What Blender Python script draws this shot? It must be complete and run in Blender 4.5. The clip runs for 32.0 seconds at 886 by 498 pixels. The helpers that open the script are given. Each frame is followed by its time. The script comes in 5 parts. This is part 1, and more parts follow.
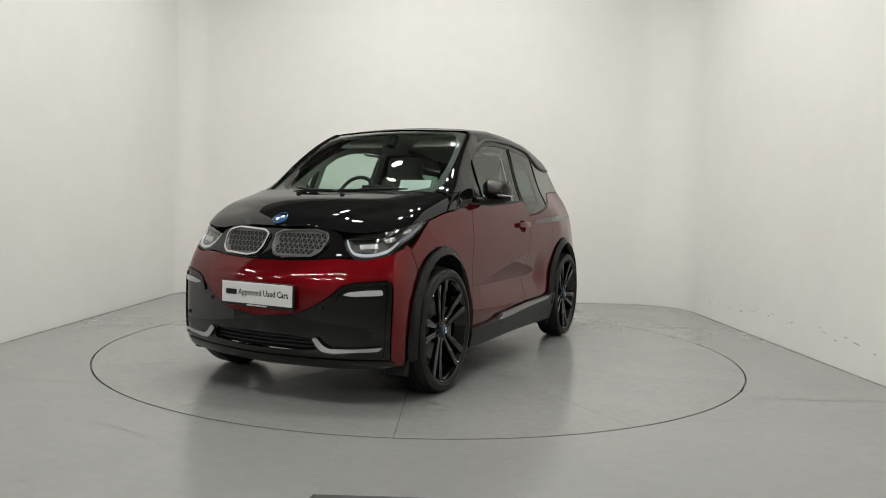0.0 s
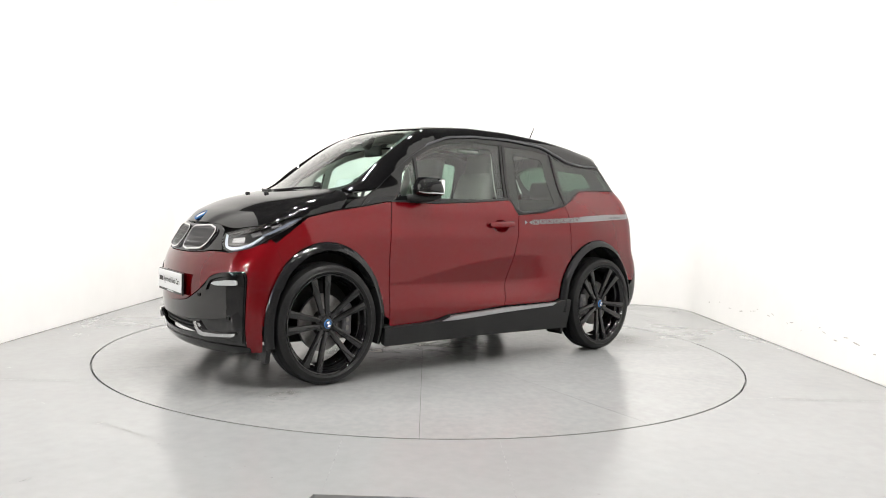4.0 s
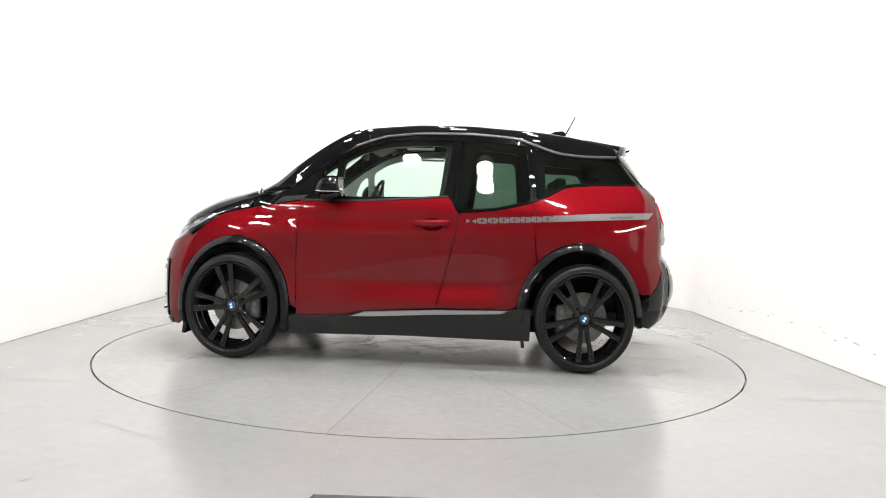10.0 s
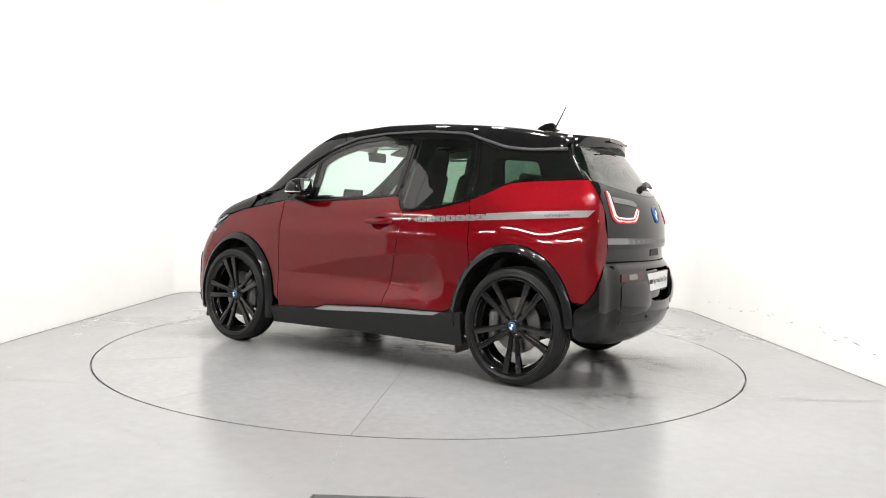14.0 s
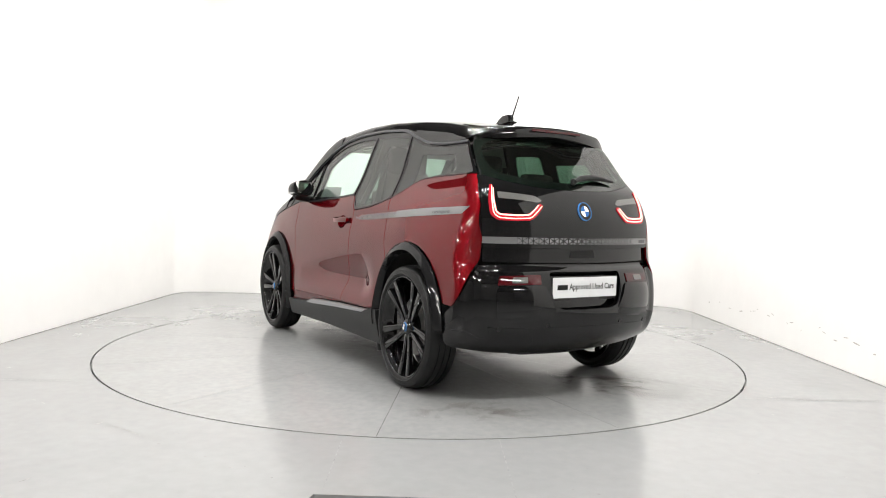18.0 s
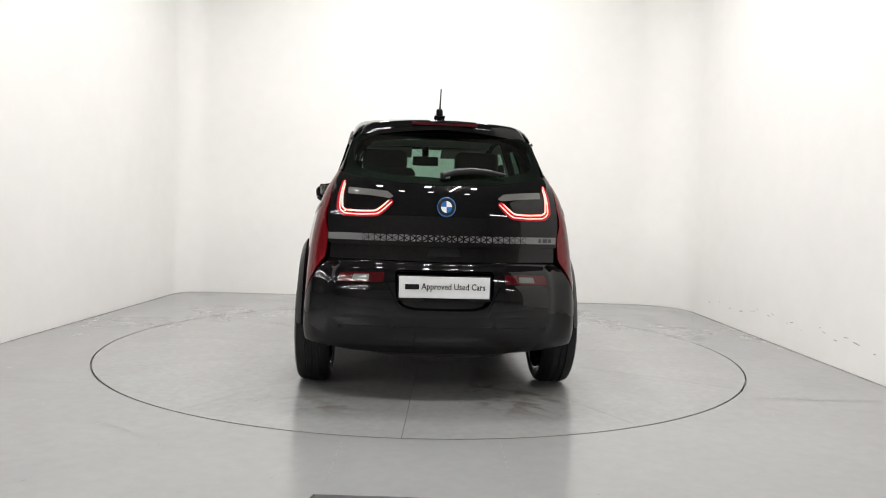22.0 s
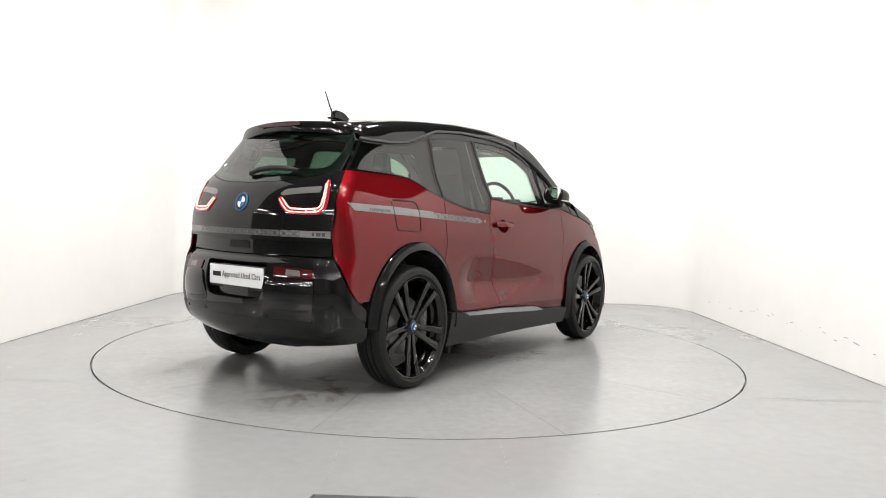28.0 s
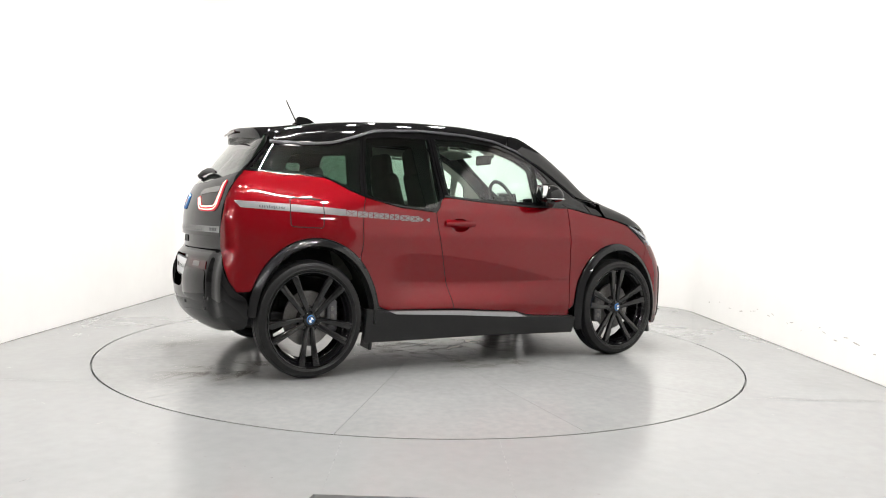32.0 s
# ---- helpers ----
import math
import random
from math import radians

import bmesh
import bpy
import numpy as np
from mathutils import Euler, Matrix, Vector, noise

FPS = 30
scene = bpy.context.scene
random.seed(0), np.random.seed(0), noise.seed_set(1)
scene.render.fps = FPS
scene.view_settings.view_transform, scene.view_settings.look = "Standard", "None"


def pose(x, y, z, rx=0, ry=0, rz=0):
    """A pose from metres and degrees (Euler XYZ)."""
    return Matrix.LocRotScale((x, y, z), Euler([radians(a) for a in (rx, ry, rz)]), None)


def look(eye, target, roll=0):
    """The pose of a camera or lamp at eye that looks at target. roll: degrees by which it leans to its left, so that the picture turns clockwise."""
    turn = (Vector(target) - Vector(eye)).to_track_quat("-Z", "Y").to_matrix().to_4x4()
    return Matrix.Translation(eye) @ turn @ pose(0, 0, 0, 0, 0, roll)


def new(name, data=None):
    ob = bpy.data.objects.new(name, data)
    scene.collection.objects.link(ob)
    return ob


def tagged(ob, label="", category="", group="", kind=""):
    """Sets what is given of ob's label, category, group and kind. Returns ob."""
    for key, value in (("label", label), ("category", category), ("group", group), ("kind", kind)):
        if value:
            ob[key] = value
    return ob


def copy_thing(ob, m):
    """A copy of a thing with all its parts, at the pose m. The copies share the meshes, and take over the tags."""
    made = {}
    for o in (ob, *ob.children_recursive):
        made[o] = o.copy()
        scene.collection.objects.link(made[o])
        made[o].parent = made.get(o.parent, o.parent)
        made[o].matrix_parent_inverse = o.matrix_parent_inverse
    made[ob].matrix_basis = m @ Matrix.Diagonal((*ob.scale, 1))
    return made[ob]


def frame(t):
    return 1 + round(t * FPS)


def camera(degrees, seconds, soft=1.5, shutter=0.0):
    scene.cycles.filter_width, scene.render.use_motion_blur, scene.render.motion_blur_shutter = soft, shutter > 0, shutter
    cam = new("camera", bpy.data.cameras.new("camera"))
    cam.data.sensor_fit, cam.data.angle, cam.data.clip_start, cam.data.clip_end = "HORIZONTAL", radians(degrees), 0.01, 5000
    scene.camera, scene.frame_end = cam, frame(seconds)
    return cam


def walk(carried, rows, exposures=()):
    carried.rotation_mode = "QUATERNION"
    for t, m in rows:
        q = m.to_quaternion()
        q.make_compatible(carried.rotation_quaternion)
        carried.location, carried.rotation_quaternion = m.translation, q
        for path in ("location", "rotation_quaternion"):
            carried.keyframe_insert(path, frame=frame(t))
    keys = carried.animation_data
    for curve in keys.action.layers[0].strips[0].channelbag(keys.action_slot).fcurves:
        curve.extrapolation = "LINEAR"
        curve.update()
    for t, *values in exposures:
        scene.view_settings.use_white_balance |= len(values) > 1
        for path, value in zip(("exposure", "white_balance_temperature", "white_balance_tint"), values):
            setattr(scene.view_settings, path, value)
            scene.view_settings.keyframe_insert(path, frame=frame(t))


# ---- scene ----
from mathutils.geometry import delaunay_2d_cdt

# The camera stands still before a turntable on which a car goes round.
cam = camera(64.09, 32.0, soft=1.0)
EYE = look((0.1475, -5.9532, 1.1016), (0.1475, -5.9532 + math.cos(radians(2.717)), 1.1016 - math.sin(radians(2.717))), 1.694)
EXPOSURES = [(0.0, -1.04, 6620, 6), (0.3, -0.84, 6600, 8), (0.6, -0.32, 6600, 10), (1.0, -0.14, 6500, 10), (1.5, -0.05, 6450, 10), (6.0, 0.09, 6450, 10), (17.0, 0.08, 6450, 10),
             (18.5, 0.04, 6450, 10), (19.1, -0.06, 6450, 10), (20.0, -0.46, 6450, 10), (21.0, -0.50, 6450, 10), (25.0, -0.50, 6450, 10), (27.5, -0.42, 6450, 10), (27.8, -0.20, 6500, 10),
             (28.4, 0.0, 6450, 10), (32.0, 0.08, 6450, 10)]
walk(cam, [(0.0, EYE), (32.0, EYE)], EXPOSURES)

# ---------- world and light ----------
world = bpy.data.worlds.new("world")
scene.world = world
world.use_nodes = True
world.node_tree.nodes["Background"].inputs[0].default_value = (0.9, 0.95, 1.0, 1)
world.node_tree.nodes["Background"].inputs[1].default_value = 0.02
LAMP_Z = 5.95
LAMPS = [(-1.8, -3.9), (0.05, -4.0), (1.85, -3.9), (-1.6, -0.7), (0.1, -0.4), (1.6, -0.7), (-1.5, 1.0), (0.0, 1.3), (1.5, 1.0)]
LAMP_WATTS = 78


def lamp_light(x, y):
    data = bpy.data.lights.new("downlight", "AREA")
    data.spread = radians(150)
    data.shape, data.size, data.energy, data.color = "DISK", 0.24, LAMP_WATTS, (1.0, 0.98, 0.955)
    ob = new("downlight", data)
    ob.matrix_world = look((x, y, LAMP_Z - 0.07), (x, y, 0))
    return ob


for lx, ly in LAMPS:
    lamp_light(lx, ly)


# ---------- materials ----------
def material(name, color, rough=0.5, metal=0.0, coat=0.0, grain=0.0, grain_scale=40.0, bump=0.0, bump_scale=200.0, emit=0.0, emit_color=None,
             stain=0.0, stain_scale=2.0, random_value=0.0, rough_var=0.0, coat_rough=0.02, spec=0.5):
    """A surface with its colour varied at two scales, fine relief and uneven gloss."""
    m = bpy.data.materials.new(name)
    m.use_nodes = True
    nt = m.node_tree
    b = nt.nodes["Principled BSDF"]
    b.inputs["Base Color"].default_value = (*color, 1)
    b.inputs["Roughness"].default_value, b.inputs["Metallic"].default_value = rough, metal
    b.inputs["Specular IOR Level"].default_value = 0.0 if coat and not metal else spec
    b.inputs["Coat Weight"].default_value, b.inputs["Coat Roughness"].default_value = coat, coat_rough
    if emit:
        b.inputs["Emission Color"].default_value = (*(emit_color or color), 1)
        b.inputs["Emission Strength"].default_value = emit
    where = nt.nodes.new("ShaderNodeTexCoord").outputs["Object"]

    def cloud(scale, detail):
        n = nt.nodes.new("ShaderNodeTexNoise")
        n.inputs["Scale"].default_value, n.inputs["Detail"].default_value = scale, detail
        nt.links.new(where, n.inputs["Vector"])
        return n.outputs["Fac"]

    def spread(fac, lo, hi):
        n = nt.nodes.new("ShaderNodeMapRange")
        n.inputs["From Min"].default_value, n.inputs["From Max"].default_value = 0.3, 0.7
        n.inputs["To Min"].default_value, n.inputs["To Max"].default_value = lo, hi
        nt.links.new(fac, n.inputs["Value"])
        return n.outputs["Result"]

    values = []
    if grain:
        values.append(spread(cloud(grain_scale, 4), 1 - grain, 1 + grain))
    if stain:
        values.append(spread(cloud(stain_scale, 6), 1 - stain, 1 + stain * 0.5))
    if random_value:
        info = nt.nodes.new("ShaderNodeObjectInfo")
        r = nt.nodes.new("ShaderNodeMapRange")
        r.inputs["To Min"].default_value, r.inputs["To Max"].default_value = 1 - random_value, 1 + random_value
        nt.links.new(info.outputs["Random"], r.inputs["Value"])
        values.append(r.outputs["Result"])
    if values:
        v = values[0]
        for w in values[1:]:
            mul = nt.nodes.new("ShaderNodeMath")
            mul.operation = "MULTIPLY"
            nt.links.new(v, mul.inputs[0])
            nt.links.new(w, mul.inputs[1])
            v = mul.outputs[0]
        hsv = nt.nodes.new("ShaderNodeHueSaturation")
        hsv.inputs["Color"].default_value = (*color, 1)
        nt.links.new(v, hsv.inputs["Value"])
        nt.links.new(hsv.outputs["Color"], b.inputs["Base Color"])
    if rough_var:
        nt.links.new(spread(cloud(stain_scale * 1.7, 5), rough * (1 - rough_var), rough * (1 + rough_var)), b.inputs["Roughness"])
    if bump:
        bn = nt.nodes.new("ShaderNodeBump")
        bn.inputs["Strength"].default_value, bn.inputs["Distance"].default_value = bump, 0.002
        nt.links.new(cloud(bump_scale, 3), bn.inputs["Height"])
        nt.links.new(bn.outputs["Normal"], b.inputs["Normal"])
    return m


def glass(name, tint):
    """Clear or tinted pane: what lies behind it shows through, and gloss grows towards grazing."""
    m = bpy.data.materials.new(name)
    m.use_nodes = True
    nt = m.node_tree
    nt.nodes.remove(nt.nodes["Principled BSDF"])
    clear, gloss, mix, facing = (nt.nodes.new("ShaderNode" + k) for k in ("BsdfTransparent", "BsdfGlossy", "MixShader", "LayerWeight"))
    clear.inputs["Color"].default_value = (*tint, 1)
    gloss.inputs["Color"].default_value, gloss.inputs["Roughness"].default_value = (1, 1, 1, 1), 0.01
    facing.inputs["Blend"].default_value = 0.5
    power, gain = nt.nodes.new("ShaderNodeMath"), nt.nodes.new("ShaderNodeMath")
    power.operation, power.inputs[1].default_value = "POWER", 5.0
    gain.operation, gain.inputs[1].default_value, gain.inputs[2].default_value = "MULTIPLY_ADD", 0.9, 0.06
    nt.links.new(facing.outputs["Facing"], power.inputs[0])
    nt.links.new(power.outputs[0], gain.inputs[0])
    nt.links.new(gain.outputs[0], mix.inputs[0])
    nt.links.new(clear.outputs[0], mix.inputs[1])
    nt.links.new(gloss.outputs[0], mix.inputs[2])
    nt.links.new(mix.outputs[0], nt.nodes["Material Output"].inputs["Surface"])
    return m


RED = material("red_metallic_paint", (0.74, 0.032, 0.066), 0.42, 0.60, 1.0, spec=0.1, grain=0.04, grain_scale=900, bump=0.02, bump_scale=700)
candy = RED.node_tree.nodes["Principled BSDF"].inputs
candy["Coat Tint"].default_value, candy["Coat IOR"].default_value = (0.205, 0.058, 0.078, 1), 1.45
PIANO = material("deep_black_gloss_plastic", (0.003, 0.003, 0.0034), 0.3, 0.0, 0.95, grain=0.05, grain_scale=500, bump=0.015, bump_scale=500)
BLACK = material("gloss_black_paint", (0.004, 0.004, 0.0044), 0.25, 0.0, 0.8, grain=0.05, grain_scale=500, bump=0.015, bump_scale=600)
SATIN = material("satin_black_plastic", (0.011, 0.0112, 0.0115), 0.42, spec=0.30, grain=0.15, grain_scale=120, bump=0.12, bump_scale=900)
RAIL = material("graphite_trim", (0.05, 0.05, 0.055), 0.38, 0.3, grain=0.06, grain_scale=200)
DARK = material("black_underbody", (0.008, 0.008, 0.008), 0.8, grain=0.3, grain_scale=20)
GUM = material("tyre_rubber", (0.009, 0.009, 0.0092), 0.45, spec=0.24, grain=0.2, grain_scale=60, bump=0.2, bump_scale=400)
ARCHES = material("arch_black", (0.009, 0.009, 0.0095), 0.35, 0.0, 0.55, grain=0.08, grain_scale=300, coat_rough=0.04)
RIM = material("gloss_black_alloy", (0.004, 0.004, 0.0045), 0.25, 0.0, 1.0, grain=0.1, grain_scale=80)
STEEL = material("brushed_disc_steel", (0.17, 0.165, 0.16), 0.38, 0.9, grain=0.15, grain_scale=90)
CALIPER = material("cast_grey_caliper", (0.11, 0.11, 0.115), 0.5, 0.6, grain=0.2, grain_scale=50)
CHROME = material("satin_chrome", (0.6, 0.6, 0.61), 0.14, 1.0, grain=0.04, grain_scale=60)
SILVER = material("silver_blade", (0.36, 0.36, 0.37), 0.34, 0.8, grain=0.05, grain_scale=60)
FOIL = material("grey_stripe_foil", (0.19, 0.19, 0.195), 0.36, 0.55, 0.2, grain=0.05, grain_scale=150)
FOIL_DARK = material("dark_foil_letters", (0.05, 0.05, 0.055), 0.4, 0.3)
PLATE = material("white_plate", (0.74, 0.75, 0.76), 0.35, 0.0, 0.4, grain=0.02, grain_scale=30)
INK = material("black_ink", (0.008, 0.008, 0.008), 0.5, spec=0.2)
BADGE_BLUE = material("badge_blue", (0.025, 0.12, 0.34), 0.25, 0.0, 1.0)
ENAMEL = material("bright_blue_ring", (0.04, 0.17, 0.44), 0.25, 0.2, 0.8)
BADGE_WHITE = material("badge_white", (0.75, 0.77, 0.80), 0.25, 0.0, 1.0)
LENS = material("frosted_lamp_lens", (0.44, 0.45, 0.46), 0.22, 0.0, 0.6, grain=0.05, grain_scale=200)
DRL = material("daylight_tube", (0.40, 0.44, 0.50), 0.3, emit=0.24, emit_color=(0.80, 0.90, 1.0))
MESH_GREY = material("grille_lattice", (0.15, 0.15, 0.153), 0.4, 0.3, grain=0.08, grain_scale=150)
REFLECTOR = material("chrome_lamp_module", (0.5, 0.5, 0.52), 0.2, 0.9)
BLADE = material("clear_light_guide", (0.20, 0.23, 0.29), 0.12, 0.2, 1.0, grain=0.1, grain_scale=80)
BOWL = material("grey_lamp_bowl", (0.06, 0.06, 0.063), 0.30, 0.6, grain=0.3, grain_scale=90, bump=0.4, bump_scale=120)
TAIL_RED = material("red_tail_lens", (0.16, 0.006, 0.010), 0.2, 0.0, 1.0, emit=0.34, emit_color=(1.0, 0.03, 0.06))
TAIL_GLOW = material("lit_tail_tube", (0.9, 0.3, 0.22), 0.3, emit=2.0, emit_color=(1.0, 0.40, 0.36))
RED_LENS = material("red_reflector", (0.05, 0.003, 0.005), 0.15, 0.0, 1.0, grain=0.12, grain_scale=150)
SMOKE = material("smoked_lamp_bar", (0.12, 0.118, 0.115), 0.2, 0.0, 1.0, grain=0.1, grain_scale=120)
CLEAR = glass("clear_glass", (0.81, 0.93, 0.865))
PRIVACY = glass("privacy_glass", (0.215, 0.315, 0.255))
SHIELD = glass("windscreen_glass", (0.775, 0.90, 0.845))
COVER = glass("lamp_cover", (0.96, 0.96, 0.96))
MIRROR = material("mirror_glass", (0.9, 0.9, 0.9), 0.02, 1.0)
CLOTH = material("grey_seat_cloth", (0.13, 0.125, 0.115), 0.85, grain=0.10, grain_scale=14, bump=0.06, bump_scale=120)
TRIM = material("dark_cabin_trim", (0.035, 0.035, 0.036), 0.6, grain=0.15, grain_scale=80, bump=0.15, bump_scale=600)
NIGHT = material("black_cabin_cloth", (0.006, 0.006, 0.0065), 0.7, spec=0.2, grain=0.2, grain_scale=80)
LINING = material("light_roof_lining", (0.46, 0.45, 0.42), 0.9, grain=0.08, grain_scale=90)
FLOOR = material("grey_painted_concrete", (0.222, 0.225, 0.223), 0.20, 0.0, spec=0.6, grain=0.035, grain_scale=14, stain=0.06, stain_scale=1.1, rough_var=0.18, bump=0.03, bump_scale=45)
DISC = material("worn_turntable_paint", (0.224, 0.227, 0.224), 0.21, 0.0, spec=0.6, grain=0.06, grain_scale=18, stain=0.06, stain_scale=1.6, rough_var=0.16, bump=0.03, bump_scale=45)
JOINT = material("dark_floor_joint", (0.13, 0.13, 0.13), 0.7, grain=0.3, grain_scale=30)
GAP = material("black_gap", (0.015, 0.014, 0.013), 0.85)
FOOT = material("grimy_wall_joint", (0.07, 0.062, 0.052), 0.85, grain=0.5, grain_scale=7)
SCUFF = material("grey_scuff", (0.10, 0.095, 0.09), 0.6, grain=0.4, grain_scale=60)
SMEAR = material("grey_smear", (0.42, 0.40, 0.37), 0.7, grain=0.3, grain_scale=60)
WALL = material("white_wall_paint", (0.775, 0.766, 0.747), 0.6, grain=0.012, grain_scale=6, stain=0.03, stain_scale=0.8, bump=0.25, bump_scale=9)
HALL = material("dim_hall_grey", (0.58, 0.57, 0.55), 0.8, grain=0.15, grain_scale=3)
CEILING = material("dull_ceiling_grey", (0.26, 0.25, 0.235), 0.8, grain=0.12, grain_scale=3)
TUBE = material("fluorescent_tube", (0.9, 0.95, 1.0), 0.5, emit=380.0, emit_color=(1.0, 0.97, 0.93))
LAMP_GLASS = material("lit_lamp_glass", (1, 0.98, 0.94), 0.4, emit=60.0, emit_color=(1.0, 0.97, 0.92))
LAMP_METAL = material("white_lamp_housing", (0.7, 0.7, 0.7), 0.4, 0.3)


# ---------- body surface ----------
def smooth_curve(xs, ys, lo, hi, sigma=0.02, step=0.005):
    """A smooth height over a line, through a few design values."""
    g = np.arange(lo, hi + step, step)
    xs, ys = np.array(xs, float), np.array(ys, float)
    v = pchip(xs, ys, g)
    n = int(4 * sigma / step)
    k = np.exp(-0.5 * (np.arange(-n, n + 1) * step / sigma) ** 2)
    v = np.convolve(np.pad(v, n, mode="reflect", reflect_type="odd"), k / k.sum(), "valid")
    return lambda q: np.interp(q, g, v)


def pchip(xs, ys, q):
    h, d = np.diff(xs), np.diff(ys, axis=0) / (np.diff(xs) if ys.ndim == 1 else np.diff(xs)[:, None])
    m = np.zeros_like(ys)
    a, b = d[:-1], d[1:]
    ok = a * b > 0
    m[1:-1] = np.where(ok, 2 * a * b / np.where(ok, a + b, 1), 0)
    m[0], m[-1] = d[0], d[-1]
    q = np.clip(q, xs[0], xs[-1])
    i = np.clip(np.searchsorted(xs, q) - 1, 0, len(xs) - 2)
    hh = h[i] if ys.ndim == 1 else h[i][:, None]
    s = (q - xs[i]) / h[i]
    s = s if ys.ndim == 1 else s[:, None]
    return (ys[i] * (1 + 2 * s) * (1 - s) ** 2 + m[i] * hh * s * (1 - s) ** 2
            + ys[i + 1] * s * s * (3 - 2 * s) + m[i + 1] * hh * s * s * (s - 1))


# half width of the body: rows are heights, columns are stations along the car
WX = [-2.05, -1.75, -1.45, -1.1, -0.75, 0.0, 0.8, 1.2, 1.6, 1.85, 2.05]
WZ = [0.10, 0.30, 0.45, 0.65, 0.90, 1.10, 1.22, 1.36, 1.66, 1.85]
WT = [[0.761, 0.800, 0.800, 0.800, 0.790, 0.790, 0.800, 0.810, 0.810, 0.801, 0.741],
      [0.771, 0.821, 0.830, 0.832, 0.830, 0.830, 0.830, 0.832, 0.831, 0.816, 0.751],
      [0.771, 0.823, 0.845, 0.848, 0.846, 0.844, 0.844, 0.848, 0.838, 0.817, 0.751],
      [0.772, 0.812, 0.845, 0.847, 0.833, 0.828, 0.832, 0.842, 0.832, 0.814, 0.752],
      [0.770, 0.788, 0.830, 0.845, 0.836, 0.831, 0.834, 0.833, 0.803, 0.766, 0.691],
      [0.730, 0.750, 0.788, 0.820, 0.821, 0.818, 0.819, 0.800, 0.766, 0.714, 0.630],
      [0.695, 0.712, 0.733, 0.765, 0.784, 0.780, 0.785, 0.780, 0.727, 0.658, 0.569],
      [0.634, 0.638, 0.650, 0.682, 0.715, 0.720, 0.730, 0.731, 0.688, 0.618, 0.539],
      [0.494, 0.510, 0.540, 0.578, 0.611, 0.619, 0.622, 0.618, 0.578, 0.519, 0.449],
      [0.386, 0.406, 0.445, 0.493, 0.531, 0.546, 0.549, 0.544, 0.499, 0.449, 0.379]]
GX, GZ, GS = -2.2, 0.0, 0.01


def width_field():
    gx, gz = np.arange(-2.2, 2.2001, GS), np.arange(0, 2.0001, GS)
    a = pchip(np.array(WZ), np.array(WT), gz)
    a = pchip(np.array(WX), a.T.copy(), gx)
    k = np.exp(-0.5 * (np.arange(-9, 10) / 3.0) ** 2)
    k /= k.sum()
    for ax in (0, 1):
        a = np.apply_along_axis(lambda v: np.convolve(np.pad(v, 9, mode="reflect", reflect_type="odd"), k, "valid"), ax, a)
    return a


def sculpt():
    """Shoulder line and the long shallow dish pressed into the doors."""
    x, z = np.meshgrid(np.arange(-2.2, 2.2001, GS), np.arange(0, 2.0001, GS), indexing="ij")
    along = 1 / (1 + np.exp(-(x + 0.95) / 0.08)) / (1 + np.exp((x - 1.0) / 0.08))
    line = 0.0045 * np.exp(-((z - 0.945) / 0.055) ** 2) - 0.0045 * np.exp(-((z - 1.07) / 0.06) ** 2)
    crease = np.interp(x, [-0.74, -0.55, -0.3, 0.12, 0.66], [0.80, 0.825, 0.812, 0.755, 0.635])
    deep = np.interp(x, [-0.74, -0.1, 0.66], [0.63, 0.61, 0.62])
    end = np.clip((x + 0.78) / 0.27, 0, 1)
    depth = 0.20 * np.clip(crease - deep, 0, 1) * end * end * (3 - 2 * end)
    over = np.clip((crease - z) / np.maximum(crease - deep, 0.01), 0, 1)
    under = np.clip((z - 0.44) / 0.17, 0, 1)
    dish = depth * np.where(z > deep, over, under * under * (3 - 2 * under))
    return along * line - dish


WF = width_field()
WF = WF + sculpt()[:WF.shape[0], :WF.shape[1]]


def half_width(x, z):
    i = np.clip((x - GX) / GS, 0, WF.shape[0] - 1.001)
    j = np.clip((z - GZ) / GS, 0, WF.shape[1] - 1.001)
    i0, j0 = i.astype(int), j.astype(int)
    u, v = i - i0, j - j0
    return (WF[i0, j0] * (1 - u) * (1 - v) + WF[i0 + 1, j0] * u * (1 - v) + WF[i0, j0 + 1] * (1 - u) * v + WF[i0 + 1, j0 + 1] * u * v)


nose = smooth_curve([.05, .16, .22, .30, .40, .52, .62, .72, .82, .92, 1.0, 1.06, 1.3, 2.1],
                    [1.738, 1.857, 1.961, 1.994, 2.006, 2.010, 2.010, 1.996, 1.959, 1.900, 1.854, 1.822, 1.688, 1.191], 0, 2.2)
tail = smooth_curve([.05, .24, .31, .36, .40, .46, .54, .62, .72, .78, .84, .95, 1.07, 1.18, 1.28, 1.36, 1.44, 1.62, 1.75, 2.1],
                    [1.640, 1.810, 1.915, 1.978, 2.003, 2.026, 2.040, 2.041, 2.028, 2.006, 1.984, 1.979, 1.975, 1.946, 1.898, 1.822, 1.768, 1.628, 1.524, 1.203], 0, 2.2)
crown = smooth_curve([-2.2, -1.9, -1.62, -1.4, -1.18, -.95, -.7, -.4, -.1, .15, .32, .44, .55, .72, .94, 1.15, 1.27, 1.4, 1.55, 1.75, 1.86, 1.94, 2.2],
                     [1.546, 1.615, 1.665, 1.706, 1.747, 1.774, 1.792, 1.807, 1.807, 1.790, 1.773, 1.756, 1.722, 1.625, 1.466, 1.307, 1.246, 1.211, 1.174, 1.090, 1.032, 0.978, 0.745], -2.4, 2.6)
